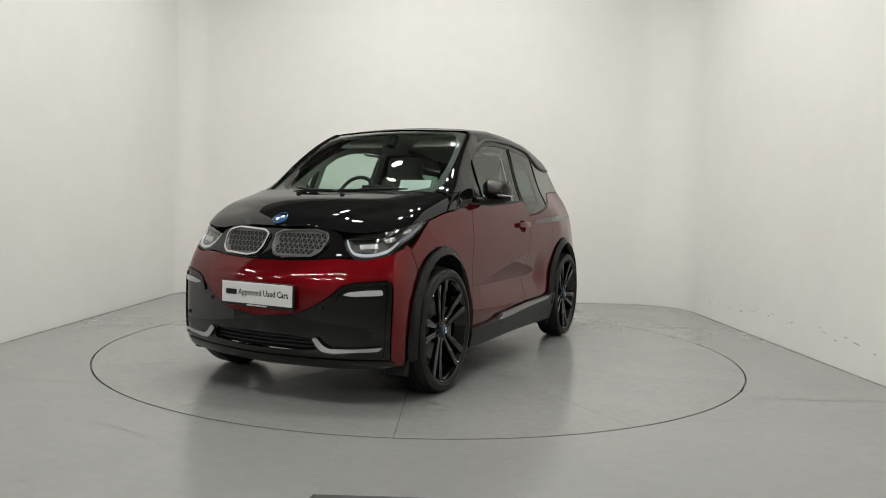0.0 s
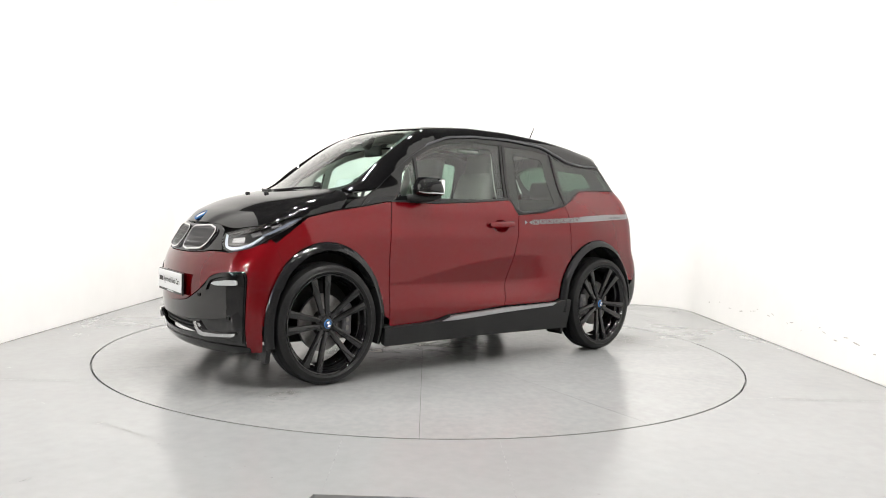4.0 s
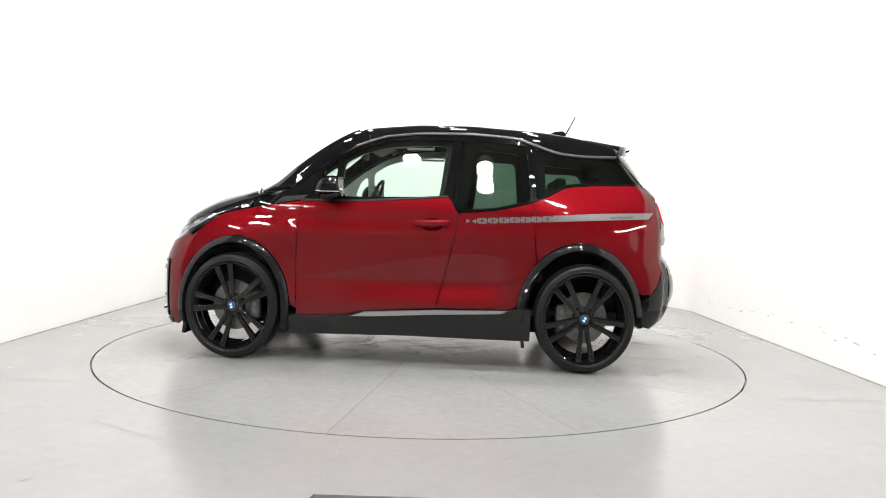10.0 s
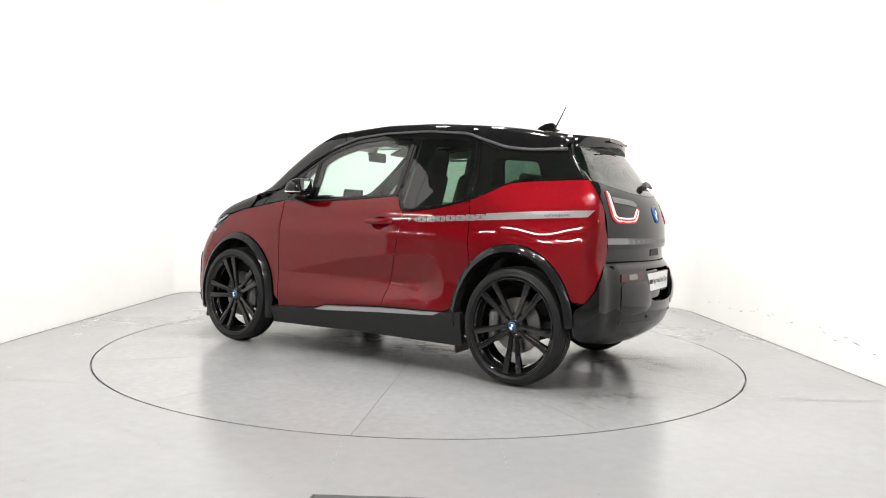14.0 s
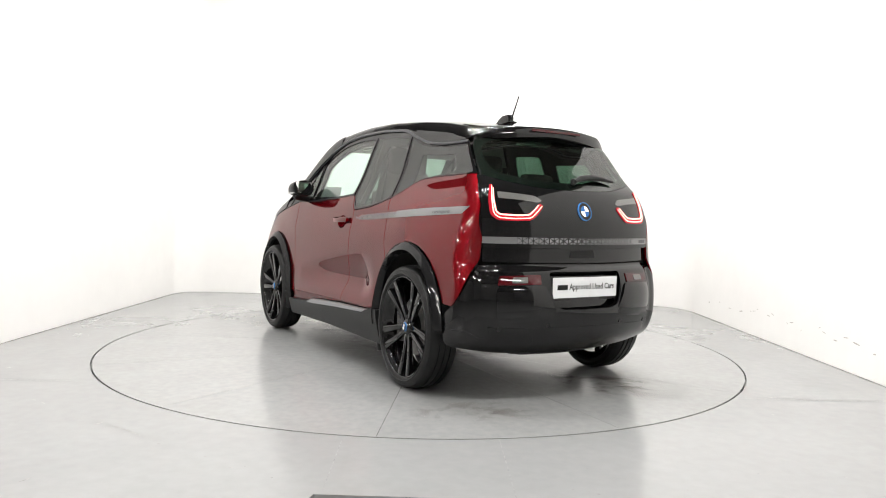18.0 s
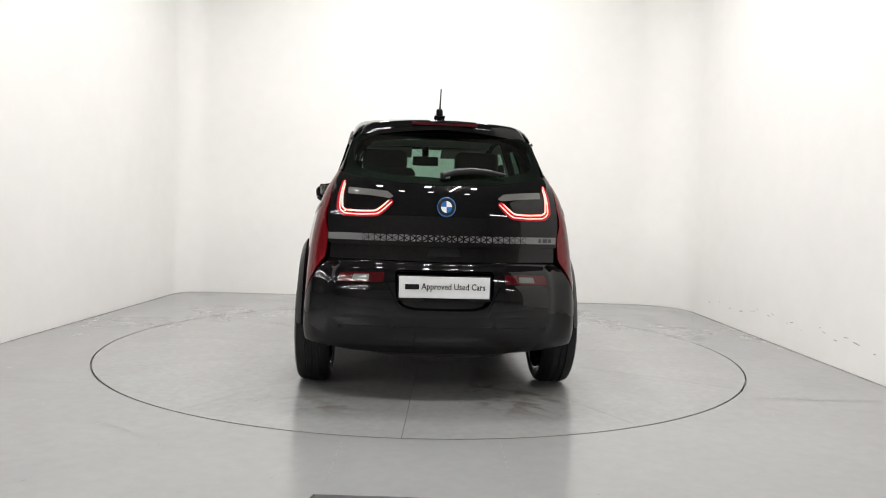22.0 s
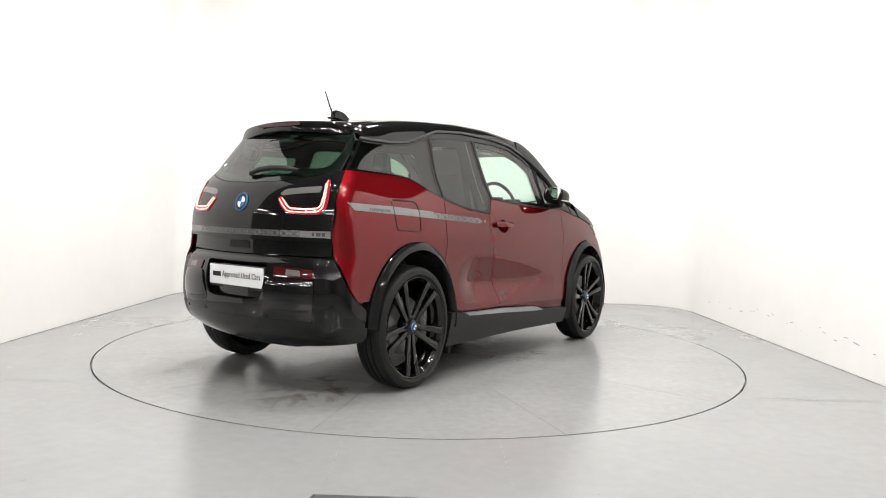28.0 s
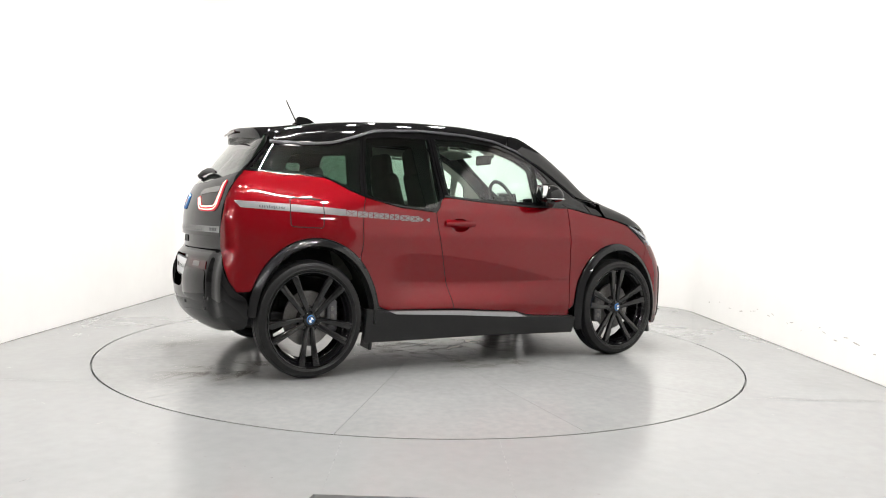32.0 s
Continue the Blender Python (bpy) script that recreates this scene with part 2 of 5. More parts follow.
bend = smooth_curve([-2.2, -1.0, 0, .5, 1.2, 1.5, 2.2], [-0.133, -0.147, -0.007, 0.187, 0.258, 0.160, 0.170], -2.4, 2.6, .08)
camber = smooth_curve([-2.2, 0, .5, 1.2, 1.6, 2.2], [0.097, 0.079, 0.051, 0.018, 0.085, 0.136], -2.4, 2.6, .08)


def smax(a, b, k):
    h = np.maximum(k - np.abs(a - b), 0) / k
    return np.maximum(a, b) + h * h * k / 4


def shell(x, y, z):
    """Below zero inside the car's body, above zero outside."""
    y = np.abs(y)
    side = y - half_width(x, z)
    front = (x - nose(z) + 0.29 * y * y) * 0.9
    back = (-x - tail(z) + 0.30 * y * y) * 0.9
    top = (z - crown(x + bend(x) * y * y) + camber(x) * y * y) * 0.85
    return smax(smax(smax(side, front, 0.14), back, 0.085), top, 0.05)


FX, RX, XZ = 0.9, -0.9, 0.75


def cast(kind, a, b):
    """Points of the body's surface. L: along y from (x, z); X: outward from a lengthwise axis, from (x, degrees from upright);
    F and R: outward from an upright axis in the front or rear half, from (degrees, z)."""
    a, b = np.asarray(a, float), np.asarray(b, float)
    o = np.zeros(a.shape)
    if kind == "L":
        org, way, far = np.stack([a, o, b], -1), np.stack([o, o + 1, o], -1), 1.2
    elif kind == "X":
        c, s = np.cos(np.radians(b)), np.sin(np.radians(b))
        org, way, far = np.stack([a, o, o + XZ], -1), np.stack([o, s, c], -1), 1.5
    else:
        c, s = np.cos(np.radians(a)), np.sin(np.radians(a))
        org = np.stack([o + (FX if kind == "F" else RX), o, b], -1)
        way, far = np.stack([c if kind == "F" else -c, s, o], -1), 1.6
    lo, hi = np.zeros(a.shape), np.full(a.shape, far)
    for _ in range(26):
        mid = (lo + hi) / 2
        q = org + way * mid[..., None]
        inside = shell(q[..., 0], q[..., 1], q[..., 2]) < 0
        lo, hi = np.where(inside, mid, lo), np.where(inside, hi, mid)
    return org + way * ((lo + hi) / 2)[..., None]


def slope(q):
    h = 0.006
    g = []
    for k in range(3):
        d = np.zeros(3)
        d[k] = h
        u, v = q + d, q - d
        g.append(shell(u[..., 0], u[..., 1], u[..., 2]) - shell(v[..., 0], v[..., 1], v[..., 2]))
    g = np.stack(g, -1)
    return g / (np.linalg.norm(g, axis=-1, keepdims=True) + 1e-9)


# ---------- mesh helpers ----------
def link(name, verts, faces, mat, parent=None, label="", smooth=True, normals=None):
    me = bpy.data.meshes.new(name)
    me.from_pydata([tuple(map(float, v)) for v in verts], [], [tuple(map(int, f)) for f in faces])
    me.materials.append(mat)
    if smooth:
        me.polygons.foreach_set("use_smooth", [True] * len(me.polygons))
    if normals is not None:
        me.normals_split_custom_set(normals)
    me.update()
    ob = new(name, me)
    ob.parent = parent
    return tagged(ob, label)


def part(name, bm, mat, parent, label="", smooth=False, angle=35):
    """Link a bmesh as one mesh object under a thing or a part."""
    bm.normal_update()
    me = bpy.data.meshes.new(name)
    bm.to_mesh(me)
    bm.free()
    me.materials.append(mat)
    if smooth:
        me.polygons.foreach_set("use_smooth", [True] * len(me.polygons))
        me.set_sharp_from_angle(angle=radians(angle))
    ob = new(name, me)
    ob.parent = parent
    return tagged(ob, label)


def block(sx, sy, sz, bevel=0.0, segments=3, m=None):
    bm = bmesh.new()
    bmesh.ops.create_cube(bm, size=1)
    bmesh.ops.scale(bm, vec=(sx, sy, sz), verts=bm.verts)
    if bevel:
        bmesh.ops.bevel(bm, geom=bm.edges, offset=bevel, segments=segments, profile=0.5, affect="EDGES")
    if m:
        bm.transform(m)
    return bm


def lathe(profile, n=64, closed=False):
    """Turn a profile of (radius, y) about the y axis."""
    bm = bmesh.new()
    rings = []
    for r, y in profile:
        rings.append([bm.verts.new((r * math.cos(2 * math.pi * i / n), y, r * math.sin(2 * math.pi * i / n))) for i in range(n)])
    pairs = list(zip(rings, rings[1:])) + ([(rings[-1], rings[0])] if closed else [])
    for a, b in pairs:
        for i in range(n):
            bm.faces.new((a[i], a[(i + 1) % n], b[(i + 1) % n], b[i]))
    bmesh.ops.recalc_face_normals(bm, faces=bm.faces)
    return bm


def rod(path, radius, n=10):
    """A round bar along a path; radius may change from point to point."""
    bm = bmesh.new()
    path = [Vector(q) for q in path]
    rs = radius if isinstance(radius, (list, tuple)) else [radius] * len(path)
    rings = []
    for i, q in enumerate(path):
        d = (path[min(i + 1, len(path) - 1)] - path[max(i - 1, 0)]).normalized()
        u = d.orthogonal().normalized() if i == 0 else (u - d * u.dot(d)).normalized()
        v = d.cross(u)
        rings.append([bm.verts.new(q + rs[i] * (u * math.cos(2 * math.pi * k / n) + v * math.sin(2 * math.pi * k / n))) for k in range(n)])
    for a, b in zip(rings, rings[1:]):
        for k in range(n):
            bm.faces.new((a[k], a[(k + 1) % n], b[(k + 1) % n], b[k]))
    bm.faces.new(rings[0][::-1])
    bm.faces.new(rings[-1])
    bmesh.ops.recalc_face_normals(bm, faces=bm.faces)
    return bm


def prism(poly, y0, y1, bevel=0.0):
    """A flat outline in x and z, thick from y0 to y1."""
    bm = bmesh.new()
    a = [bm.verts.new((x, y0, z)) for x, z in poly]
    b = [bm.verts.new((x, y1, z)) for x, z in poly]
    bm.faces.new(a)
    bm.faces.new(b[::-1])
    for i in range(len(poly)):
        j = (i + 1) % len(poly)
        bm.faces.new((a[i], b[i], b[j], a[j]))
    bmesh.ops.recalc_face_normals(bm, faces=bm.faces)
    if bevel:
        bmesh.ops.bevel(bm, geom=bm.edges, offset=bevel, segments=2, profile=0.5, affect="EDGES")
    return bm


# ---------- panels that follow the body's surface ----------
SCALE = {"L": (1.0, 1.0), "F": (0.0195, 1.0), "R": (0.0190, 1.0), "X": (1.0, 0.0135)}


def inside(poly, q):
    x, y = q[:, 0], q[:, 1]
    hit = np.zeros(len(q), bool)
    a, b = poly, np.roll(poly, -1, 0)
    for (x0, y0), (x1, y1) in zip(a, b):
        if y0 != y1:
            hit ^= ((y0 > y) != (y1 > y)) & (x < (x1 - x0) * (y - y0) / (y1 - y0) + x0)
    return hit


def fillet(poly, r):
    """Round the corners; a third number on a point is that corner's own radius."""
    pts = [np.array(q[:2], float) for q in poly]
    rad = [q[2] if len(q) > 2 else r for q in poly]
    out = []
    for i, q in enumerate(pts):
        a, b = pts[i - 1], pts[(i + 1) % len(pts)]
        la, lb = np.linalg.norm(a - q), np.linalg.norm(b - q)
        k = min(rad[i], 0.45 * la, 0.45 * lb)
        if k < 1e-4:
            out.append(q)
            continue
        u, v = q + (a - q) / la * k, q + (b - q) / lb * k
        for s in (0, 0.2, 0.4, 0.6, 0.8, 1.0):
            out.append(u * (1 - s) ** 2 + 2 * q * s * (1 - s) + v * s * s)
    return np.array(out)


def densify(poly, step):
    out = []
    for a, b in zip(poly, np.roll(poly, -1, 0)):
        n = max(1, int(np.ceil(np.linalg.norm(b - a) / step)))
        out += [a + (b - a) * i / n for i in range(n)]
    return np.array(out)


def area(poly):
    x, y = poly[:, 0], poly[:, 1]
    return 0.5 * np.sum(x * np.roll(y, -1) - np.roll(x, -1) * y)


def shrink(poly, d):
    if area(poly) < 0:
        poly = poly[::-1]
    a, b = poly - np.roll(poly, 1, 0), np.roll(poly, -1, 0) - poly
    na = np.stack([-a[:, 1], a[:, 0]], 1) / (np.linalg.norm(a, axis=1)[:, None] + 1e-9)
    nb = np.stack([-b[:, 1], b[:, 0]], 1) / (np.linalg.norm(b, axis=1)[:, None] + 1e-9)
    n = na + nb
    n = n / np.maximum(np.linalg.norm(n, axis=1)[:, None], 0.3)
    return poly + n * d / np.maximum((n * na).sum(1), 0.5)[:, None]


def sym(half, kind):
    """A full outline from its half on the car's left, from the middle round to the middle."""
    k = 1 if kind == "X" else 0
    other = []
    for q in reversed(half):
        if abs(q[k]) > 1e-6:
            w = list(q)
            w[k] = -w[k]
            other.append(tuple(w))
    return list(half) + other


def ribbon(kind, path, width):
    """The outline of a strip along a path."""
    sc = np.array(SCALE[kind])
    q = np.array(path, float) * sc
    d = np.gradient(q, axis=0)
    n = np.stack([-d[:, 1], d[:, 0]], 1) / (np.linalg.norm(d, axis=1)[:, None] + 1e-9)
    w = np.broadcast_to(np.asarray(width, float), (len(q),))[:, None] / 2
    return [tuple(v) for v in np.concatenate([q + n * w, (q - n * w)[::-1]]) / sc]


def panel(name, kind, outline, mat, parent, label="", off=0.0, thick=0.012, gap=0.0, r=0.02, holes=(), res=0.04, side=1, back=False, flat=0.0):
    """A sheet of the body's surface inside an outline, with its edges turned in. off: how far it stands proud, a number or a function of the outline's two values.
    flat: how much less it bows than the body."""
    sc = np.array(SCALE[kind])
    rings = []
    for i, (o, rr) in enumerate([(outline, r)] + [(h, r) for h in holes]):
        q = fillet([(c[0] * sc[0], c[1] * sc[1], *c[2:]) for c in o], rr)
        q = densify(q, res * 0.7)
        q = shrink(q, gap if i == 0 else -gap * 0)
        rings.append(q)
    outer = rings[0]
    lo, hi = outer.min(0), outer.max(0)
    g = []
    j, y = 0, lo[1] + res * 0.5
    while y < hi[1]:
        for x in np.arange(lo[0] + (res / 2 if j % 2 else 0), hi[0], res):
            g.append((x, y))
        y += res * 0.866
        j += 1
    g = np.array(g).reshape(-1, 2)
    if len(g):
        keep = inside(outer, g)
        for h in rings[1:]:
            keep &= ~inside(h, g)
        edge = np.concatenate(rings)
        g = g[keep]
        if len(g):
            d = np.min(np.linalg.norm(g[:, None, :] - edge[None], axis=2), axis=1)
            g = g[d > res * 0.45]
    pts, edges, n = [], [], 0
    for q in rings:
        pts.append(q)
        edges += [(n + i, n + (i + 1) % len(q)) for i in range(len(q))]
        n += len(q)
    rim = n
    pts = np.concatenate(pts + [g]) if len(g) else np.concatenate(pts)
    vs, es, fs, ov, oe, of = delaunay_2d_cdt([Vector(v) for v in pts], edges, [], 0, 1e-6)
    vs = np.array([tuple(v) for v in vs])
    tri = np.array([f for f in fs if len(f) == 3])
    cen = vs[tri].mean(1)
    keep = inside(outer, cen)
    for h in rings[1:]:
        keep &= ~inside(h, cen)
    tri = tri[keep]
    ab = vs / sc
    pos = cast(kind, ab[:, 0], ab[:, 1])
    nor = slope(pos)
    lift = off(ab[:, 0], ab[:, 1]) if callable(off) else off
    top = pos + nor * (np.asarray(lift).reshape(-1, 1) if callable(off) else lift)
    if callable(off):
        def raised(u, v):
            q = cast(kind, u, v)
            return q + slope(q) * np.asarray(off(u, v)).reshape(-1, 1)
        ea, eb = .003 / sc[0], .003 / sc[1]
        tilt = np.cross(raised(ab[:, 0] + ea, ab[:, 1]) - raised(ab[:, 0] - ea, ab[:, 1]), raised(ab[:, 0], ab[:, 1] + eb) - raised(ab[:, 0], ab[:, 1] - eb))
        tilt = tilt / (np.linalg.norm(tilt, axis=1, keepdims=True) + 1e-12)
        nor = tilt * np.sign((tilt * nor).sum(1, keepdims=True))
    if flat:
        shade = nor * (1 - flat) + nor.mean(0) * flat
        shade = shade / np.linalg.norm(shade, axis=1, keepdims=True)
    else:
        shade = nor
    # faces outward
    a, b, c = top[tri[:, 0]], top[tri[:, 1]], top[tri[:, 2]]
    if (np.cross(b - a, c - a) * nor[tri[:, 0]]).sum() < 0:
        tri = tri[:, ::-1]
    count = {}
    for f in tri:
        for u, v in ((f[0], f[1]), (f[1], f[2]), (f[2], f[0])):
            count[(u, v)] = 1
    border = [(u, v) for u, v in count if (v, u) not in count]
    used = sorted({u for e in border for u in e})
    low = {u: len(top) + i for i, u in enumerate(used)}
    verts = np.concatenate([top, top[used] - nor[used] * thick])
    faces = [tuple(f) for f in tri] + [(u, low[u], low[v], v) for u, v in border]
    ln = []
    if back:
        m = len(verts)
        verts = np.concatenate([verts, top - nor * thick])
        faces += [tuple(m + k for k in f[::-1]) for f in tri]
    for f in faces:
        if len(f) == 3:
            s = 1 if f[0] < len(top) else -1
            ln += [shade[k if s > 0 else k - m] * s for k in f]
        else:
            e, w = verts[f[3]] - verts[f[0]], verts[f[1]] - verts[f[0]]
            x = np.cross(w, e)
            x = x / (np.linalg.norm(x) + 1e-9)
            ln += [x] * 4
    ln = np.array(ln)
    if side < 0:
        verts = verts * np.array([1, -1, 1])
        flip, k = [], 0
        out = []
        for f in faces:
            flip.append(f[::-1])
            out += list((ln[k:k + len(f)] * np.array([1, -1, 1]))[::-1])
            k += len(f)
        faces, ln = flip, np.array(out)
    return link(name, verts, faces, mat, parent, label, True, [tuple(v) for v in ln])


def words(text, height, spread=1.0, bold=0.0):
    """Flat letters as vertices and faces, lower left at the origin."""
    cu = bpy.data.curves.new("letters", "FONT")
    cu.body, cu.size, cu.resolution_u = text, height * 1.4, 2
    cu.offset = bold
    ob = bpy.data.objects.new("letters", cu)
    scene.collection.objects.link(ob)
    bpy.context.view_layer.update()
    me = ob.evaluated_get(bpy.context.evaluated_depsgraph_get()).to_mesh()
    v = np.array([tuple(q.co) for q in me.vertices])[:, :2] * np.array([spread, 1])
    f = [tuple(q.vertices) for q in me.polygons]
    bpy.data.objects.remove(ob)
    bpy.data.curves.remove(cu)
    return v, f


# ---------- the booth, its floor and the hall behind the camera ----------
X0, X1, Y0, Y1 = -3.28, 3.255, -3.24, 3.36
RING = 2.526


def flat_sheet(outline, hole=None):
    """Triangles of a flat outline with a hole."""
    rings = [np.array(outline, float)] + ([np.array(hole, float)] if hole is not None else [])
    pts = np.concatenate(rings)
    edges, n = [], 0
    for q in rings:
        edges += [(n + i, n + (i + 1) % len(q)) for i in range(len(q))]
        n += len(q)
    vs, _, fs, *_ = delaunay_2d_cdt([Vector(v) for v in pts], edges, [], 0, 1e-6)
    vs = np.array([tuple(v) for v in vs])
    keep = []
    for f in fs:
        c = vs[list(f)].mean(0)[None]
        if inside(rings[0], c)[0] and not (len(rings) > 1 and inside(rings[1], c)[0]):
            keep.append(tuple(f))
    return vs, keep


def circle(r, n=160):
    return [(r * math.cos(2 * math.pi * i / n), r * math.sin(2 * math.pi * i / n)) for i in range(n)]


WALL_TOP, WEST_END, EAST_END = 4.02, -2.05, -4.45


def booth_path():
    """The line of the wall's foot round three sides, from the west end to the east end."""
    r, e = 0.34, 0.62
    path = [(X0, y) for y in np.linspace(WEST_END, Y1 - r, 24)]
    path += [(X0 + r - r * math.cos(a), Y1 - r + r * math.sin(a)) for a in np.linspace(0.05, math.pi / 2, 14)]
    path += [(x, Y1) for x in np.linspace(X0 + r + 0.05, X1 - e - 0.05, 20)]
    path += [(X1 - e + e * math.sin(a), Y1 - e + e * math.cos(a)) for a in np.linspace(0, math.pi / 2 - 0.05, 18)]
    return path + [(X1, y) for y in np.linspace(Y1 - e, EAST_END, 30)]


def build_floor():
    rim = circle(RING)
    box = [(X0, -3.9), (-0.5, -3.9), (-0.33, Y0), (X1, Y0)] + [q for q in booth_path() if q[1] > Y0 + 0.05][::-1]
    vs, fs = flat_sheet(box, rim)
    verts = [(x, y, 0.0) for x, y in vs]
    n = len(verts)
    verts += [(x, y, 0.0) for x, y in rim] + [(x, y, -0.05) for x, y in rim]
    k = len(rim)
    fs += [(n + i, n + (i + 1) % k, n + k + (i + 1) % k, n + k + i) for i in range(k)]
    m = len(verts)
    verts += [(x, y, 0.0) for x, y in box] + [(x, y, -0.05) for x, y in box]
    k = len(box)
    fs += [(m + i, m + k + i, m + k + (i + 1) % k, m + (i + 1) % k) for i in range(k)]
    ob = link("floor", verts, fs, FLOOR, None, "grey painted concrete floor with faint joints and scuffs", smooth=False)
    return tagged(ob, category="floor", kind="structure")


floor = build_floor()


def floor_mark(name, a, b, width, mat, label, kind):
    a, b = Vector((*a, 0.0015)), Vector((*b, 0.0015))
    d = (b - a).normalized()
    n = Vector((-d.y, d.x, 0)) * width / 2
    vs, fs, steps = [], [], 9
    for i in range(steps):
        s = i / (steps - 1)
        w = 0.35 + 0.65 * math.sin(math.pi * min(1, max(0, s * 0.9 + 0.05))) if kind == "stuff" else 1.0
        q = a.lerp(b, s)
        vs += [q + n * w, q - n * w]
    fs = [(2 * i, 2 * i + 1, 2 * i + 3, 2 * i + 2) for i in range(steps - 1)]
    ob = link(name, vs, fs, mat, None, label, smooth=False)
    return tagged(ob, category="floor mark", kind=kind)


for a, b in (((-0.315, -2.56), (-0.30, -3.22)), ((0.455, -2.50), (0.465, -3.22)), ((-3.24, -1.62), (-2.0, -1.575)), ((2.03, -1.52), (3.24, -1.495)),
             ((2.35, 1.9), (3.2, 1.95))):
    floor_mark("floor_joint", a, b, 0.005, JOINT, "thin dark joint between two floor slabs", "structure")

rng = random.Random(5)
for a, b, w in (((-1.493, -2.446), (-1.246, -2.621), .005), ((-1.575, -2.455), (-1.552, -2.392), .014), ((-2.142, -2.019), (-2.105, -2.042), .008), ((-2.06, -2.07), (-2.02, -2.101), .006), ((-1.50, -3.21), (-1.475, -3.155), .008),
                ((-2.74, -1.287), (-2.712, -1.257), .014), ((-1.158, -2.706), (-1.136, -2.712), .010), ((-0.888, -2.857), (-0.872, -2.865), .008), ((-0.738, -2.985), (-0.720, -2.984), .010), ((-1.143, -2.55), (-1.106, -2.555), .007),
                ((-1.306, -2.831), (-1.288, -2.837), .007), ((-0.681, -2.964), (-0.670, -2.967), .008), ((-0.538, -3.083), (-0.526, -3.085), .008), ((0.793, -3.155), (0.808, -3.161), .009), ((1.2, -2.865), (1.212, -2.869), .008),
                ((1.567, -2.869), (1.582, -2.876), .009), ((2.090, -1.878), (2.100, -1.895), .010), ((1.938, -2.876), (1.961, -2.882), .008), ((2.255, -1.481), (2.315, -1.460), .010), ((0.809, -2.867), (0.824, -2.874), .006)):
    floor_mark("scuff", a, b, w, SCUFF, "small dark scuff on the painted floor", "stuff")
for i in range(22):
    a = (rng.uniform(-3.0, 3.0), rng.choice((rng.uniform(-3.2, -2.6), rng.uniform(2.6, 3.2))))
    d = rng.uniform(0, 6.28)
    k = rng.uniform(.006, .02)
    floor_mark("scuff", a, (a[0] + k * math.cos(d), a[1] + k * math.sin(d)), rng.uniform(.004, .009), SCUFF, "small dark scuff on the painted floor", "stuff")

# slab under everything, seen in the ring gap and past the floor's edge
ob = part("ground", block(35, 24, 0.1, m=pose(-9, -5, -0.13)), GAP, None, "dark concrete ground below the raised floor")
tagged(ob, category="ground", kind="structure")


def build_wall():
    """One white wall that runs round three sides with rounded corners."""
    path = booth_path()
    q = np.array(path)
    d = np.gradient(q, axis=0)
    n = np.stack([-d[:, 1], d[:, 0]], 1)
    n = n / np.linalg.norm(n, axis=1)[:, None]
    prof = [(0.0, -0.02), (0.0, 0.004)] + [(0.0, z) for z in np.linspace(0.3, WALL_TOP, 10)] + [(0.17, WALL_TOP), (0.17, -0.02)]
    verts, faces = [], []
    for (x, y), (nx, ny) in zip(q, n):
        verts += [(x + nx * o, y + ny * o, z) for o, z in prof]
    k = len(prof)
    for i in range(len(q) - 1):
        for j in range(k):
            a, b = i * k + j, i * k + (j + 1) % k
            faces.append((a, b, b + k, a + k))
    faces += [tuple(range(k)), tuple(range((len(q) - 1) * k, len(q) * k))[::-1]]
    ob = link("wall_booth", verts, faces, WALL, None, "white painted booth wall with rounded corners", smooth=True)
    ob.data.set_sharp_from_angle(angle=radians(50))
    # dark open joint where the floor meets the wall
    verts, faces = [], []
    for (x, y), (nx, ny) in zip(q, n):
        verts += [(x - nx * 0.001, y - ny * 0.001, 0.0025), (x - nx * 0.009, y - ny * 0.009, 0.0025)]
    faces = [(2 * i, 2 * i + 1, 2 * i + 3, 2 * i + 2) for i in range(len(q) - 1) if q[i][1] > Y0]
    joint = link("trim_wall_foot", verts, faces, FOOT, None, "thin dark joint along the foot of the wall", smooth=False)
    tagged(joint, category="joint", kind="structure")
    return tagged(ob, category="wall", kind="structure")


build_wall()


def wall_mark(y, z, length, height, tilt):
    """A small grey smear on the foot of the east wall."""
    vs, n = [], 7
    for i in range(n):
        u = i / (n - 1)
        w = height * (0.25 + 0.75 * math.sin(math.pi * (0.08 + 0.84 * u)))
        vs += [(X1 - 0.002, y + u * length, z + tilt * u + w / 2), (X1 - 0.002, y + u * length, z + tilt * u - w / 2)]
    ob = link("wall_scuff", vs, [(2 * i, 2 * i + 1, 2 * i + 3, 2 * i + 2) for i in range(n - 1)], SMEAR, None, "small grey scuff near the foot of the white wall", smooth=False)
    return tagged(ob, category="wall mark", kind="stuff")


rng = random.Random(11)
for y, z in [(0.62, .26), (0.70, .24), (0.95, .27), (1.02, .245), (1.1, .23), (0.35, .22), (0.25, .25), (0.1, .21), (-0.2, .28), (-0.28, .24), (-0.45, .21), (-0.6, .26), (-0.75, .23), (1.6, .2), (1.9, .22), (2.2, .19), (1.3, .21), (-0.95, .2)]:
    wall_mark(y, z, rng.uniform(.02, .09), rng.uniform(.004, .012), rng.uniform(-.015, .015))
HALL_FLOOR = material("hall_concrete", (0.26, 0.26, 0.255), 0.35, grain=0.1, grain_scale=5, stain=0.1, stain_scale=0.7)
ob = part("ground_hall", block(34.4, 21.6, 0.04, m=pose(-9, -5.2, -0.06)), HALL_FLOOR, None, "grey concrete floor of the hall before the booth")
tagged(ob, category="floor", kind="structure")
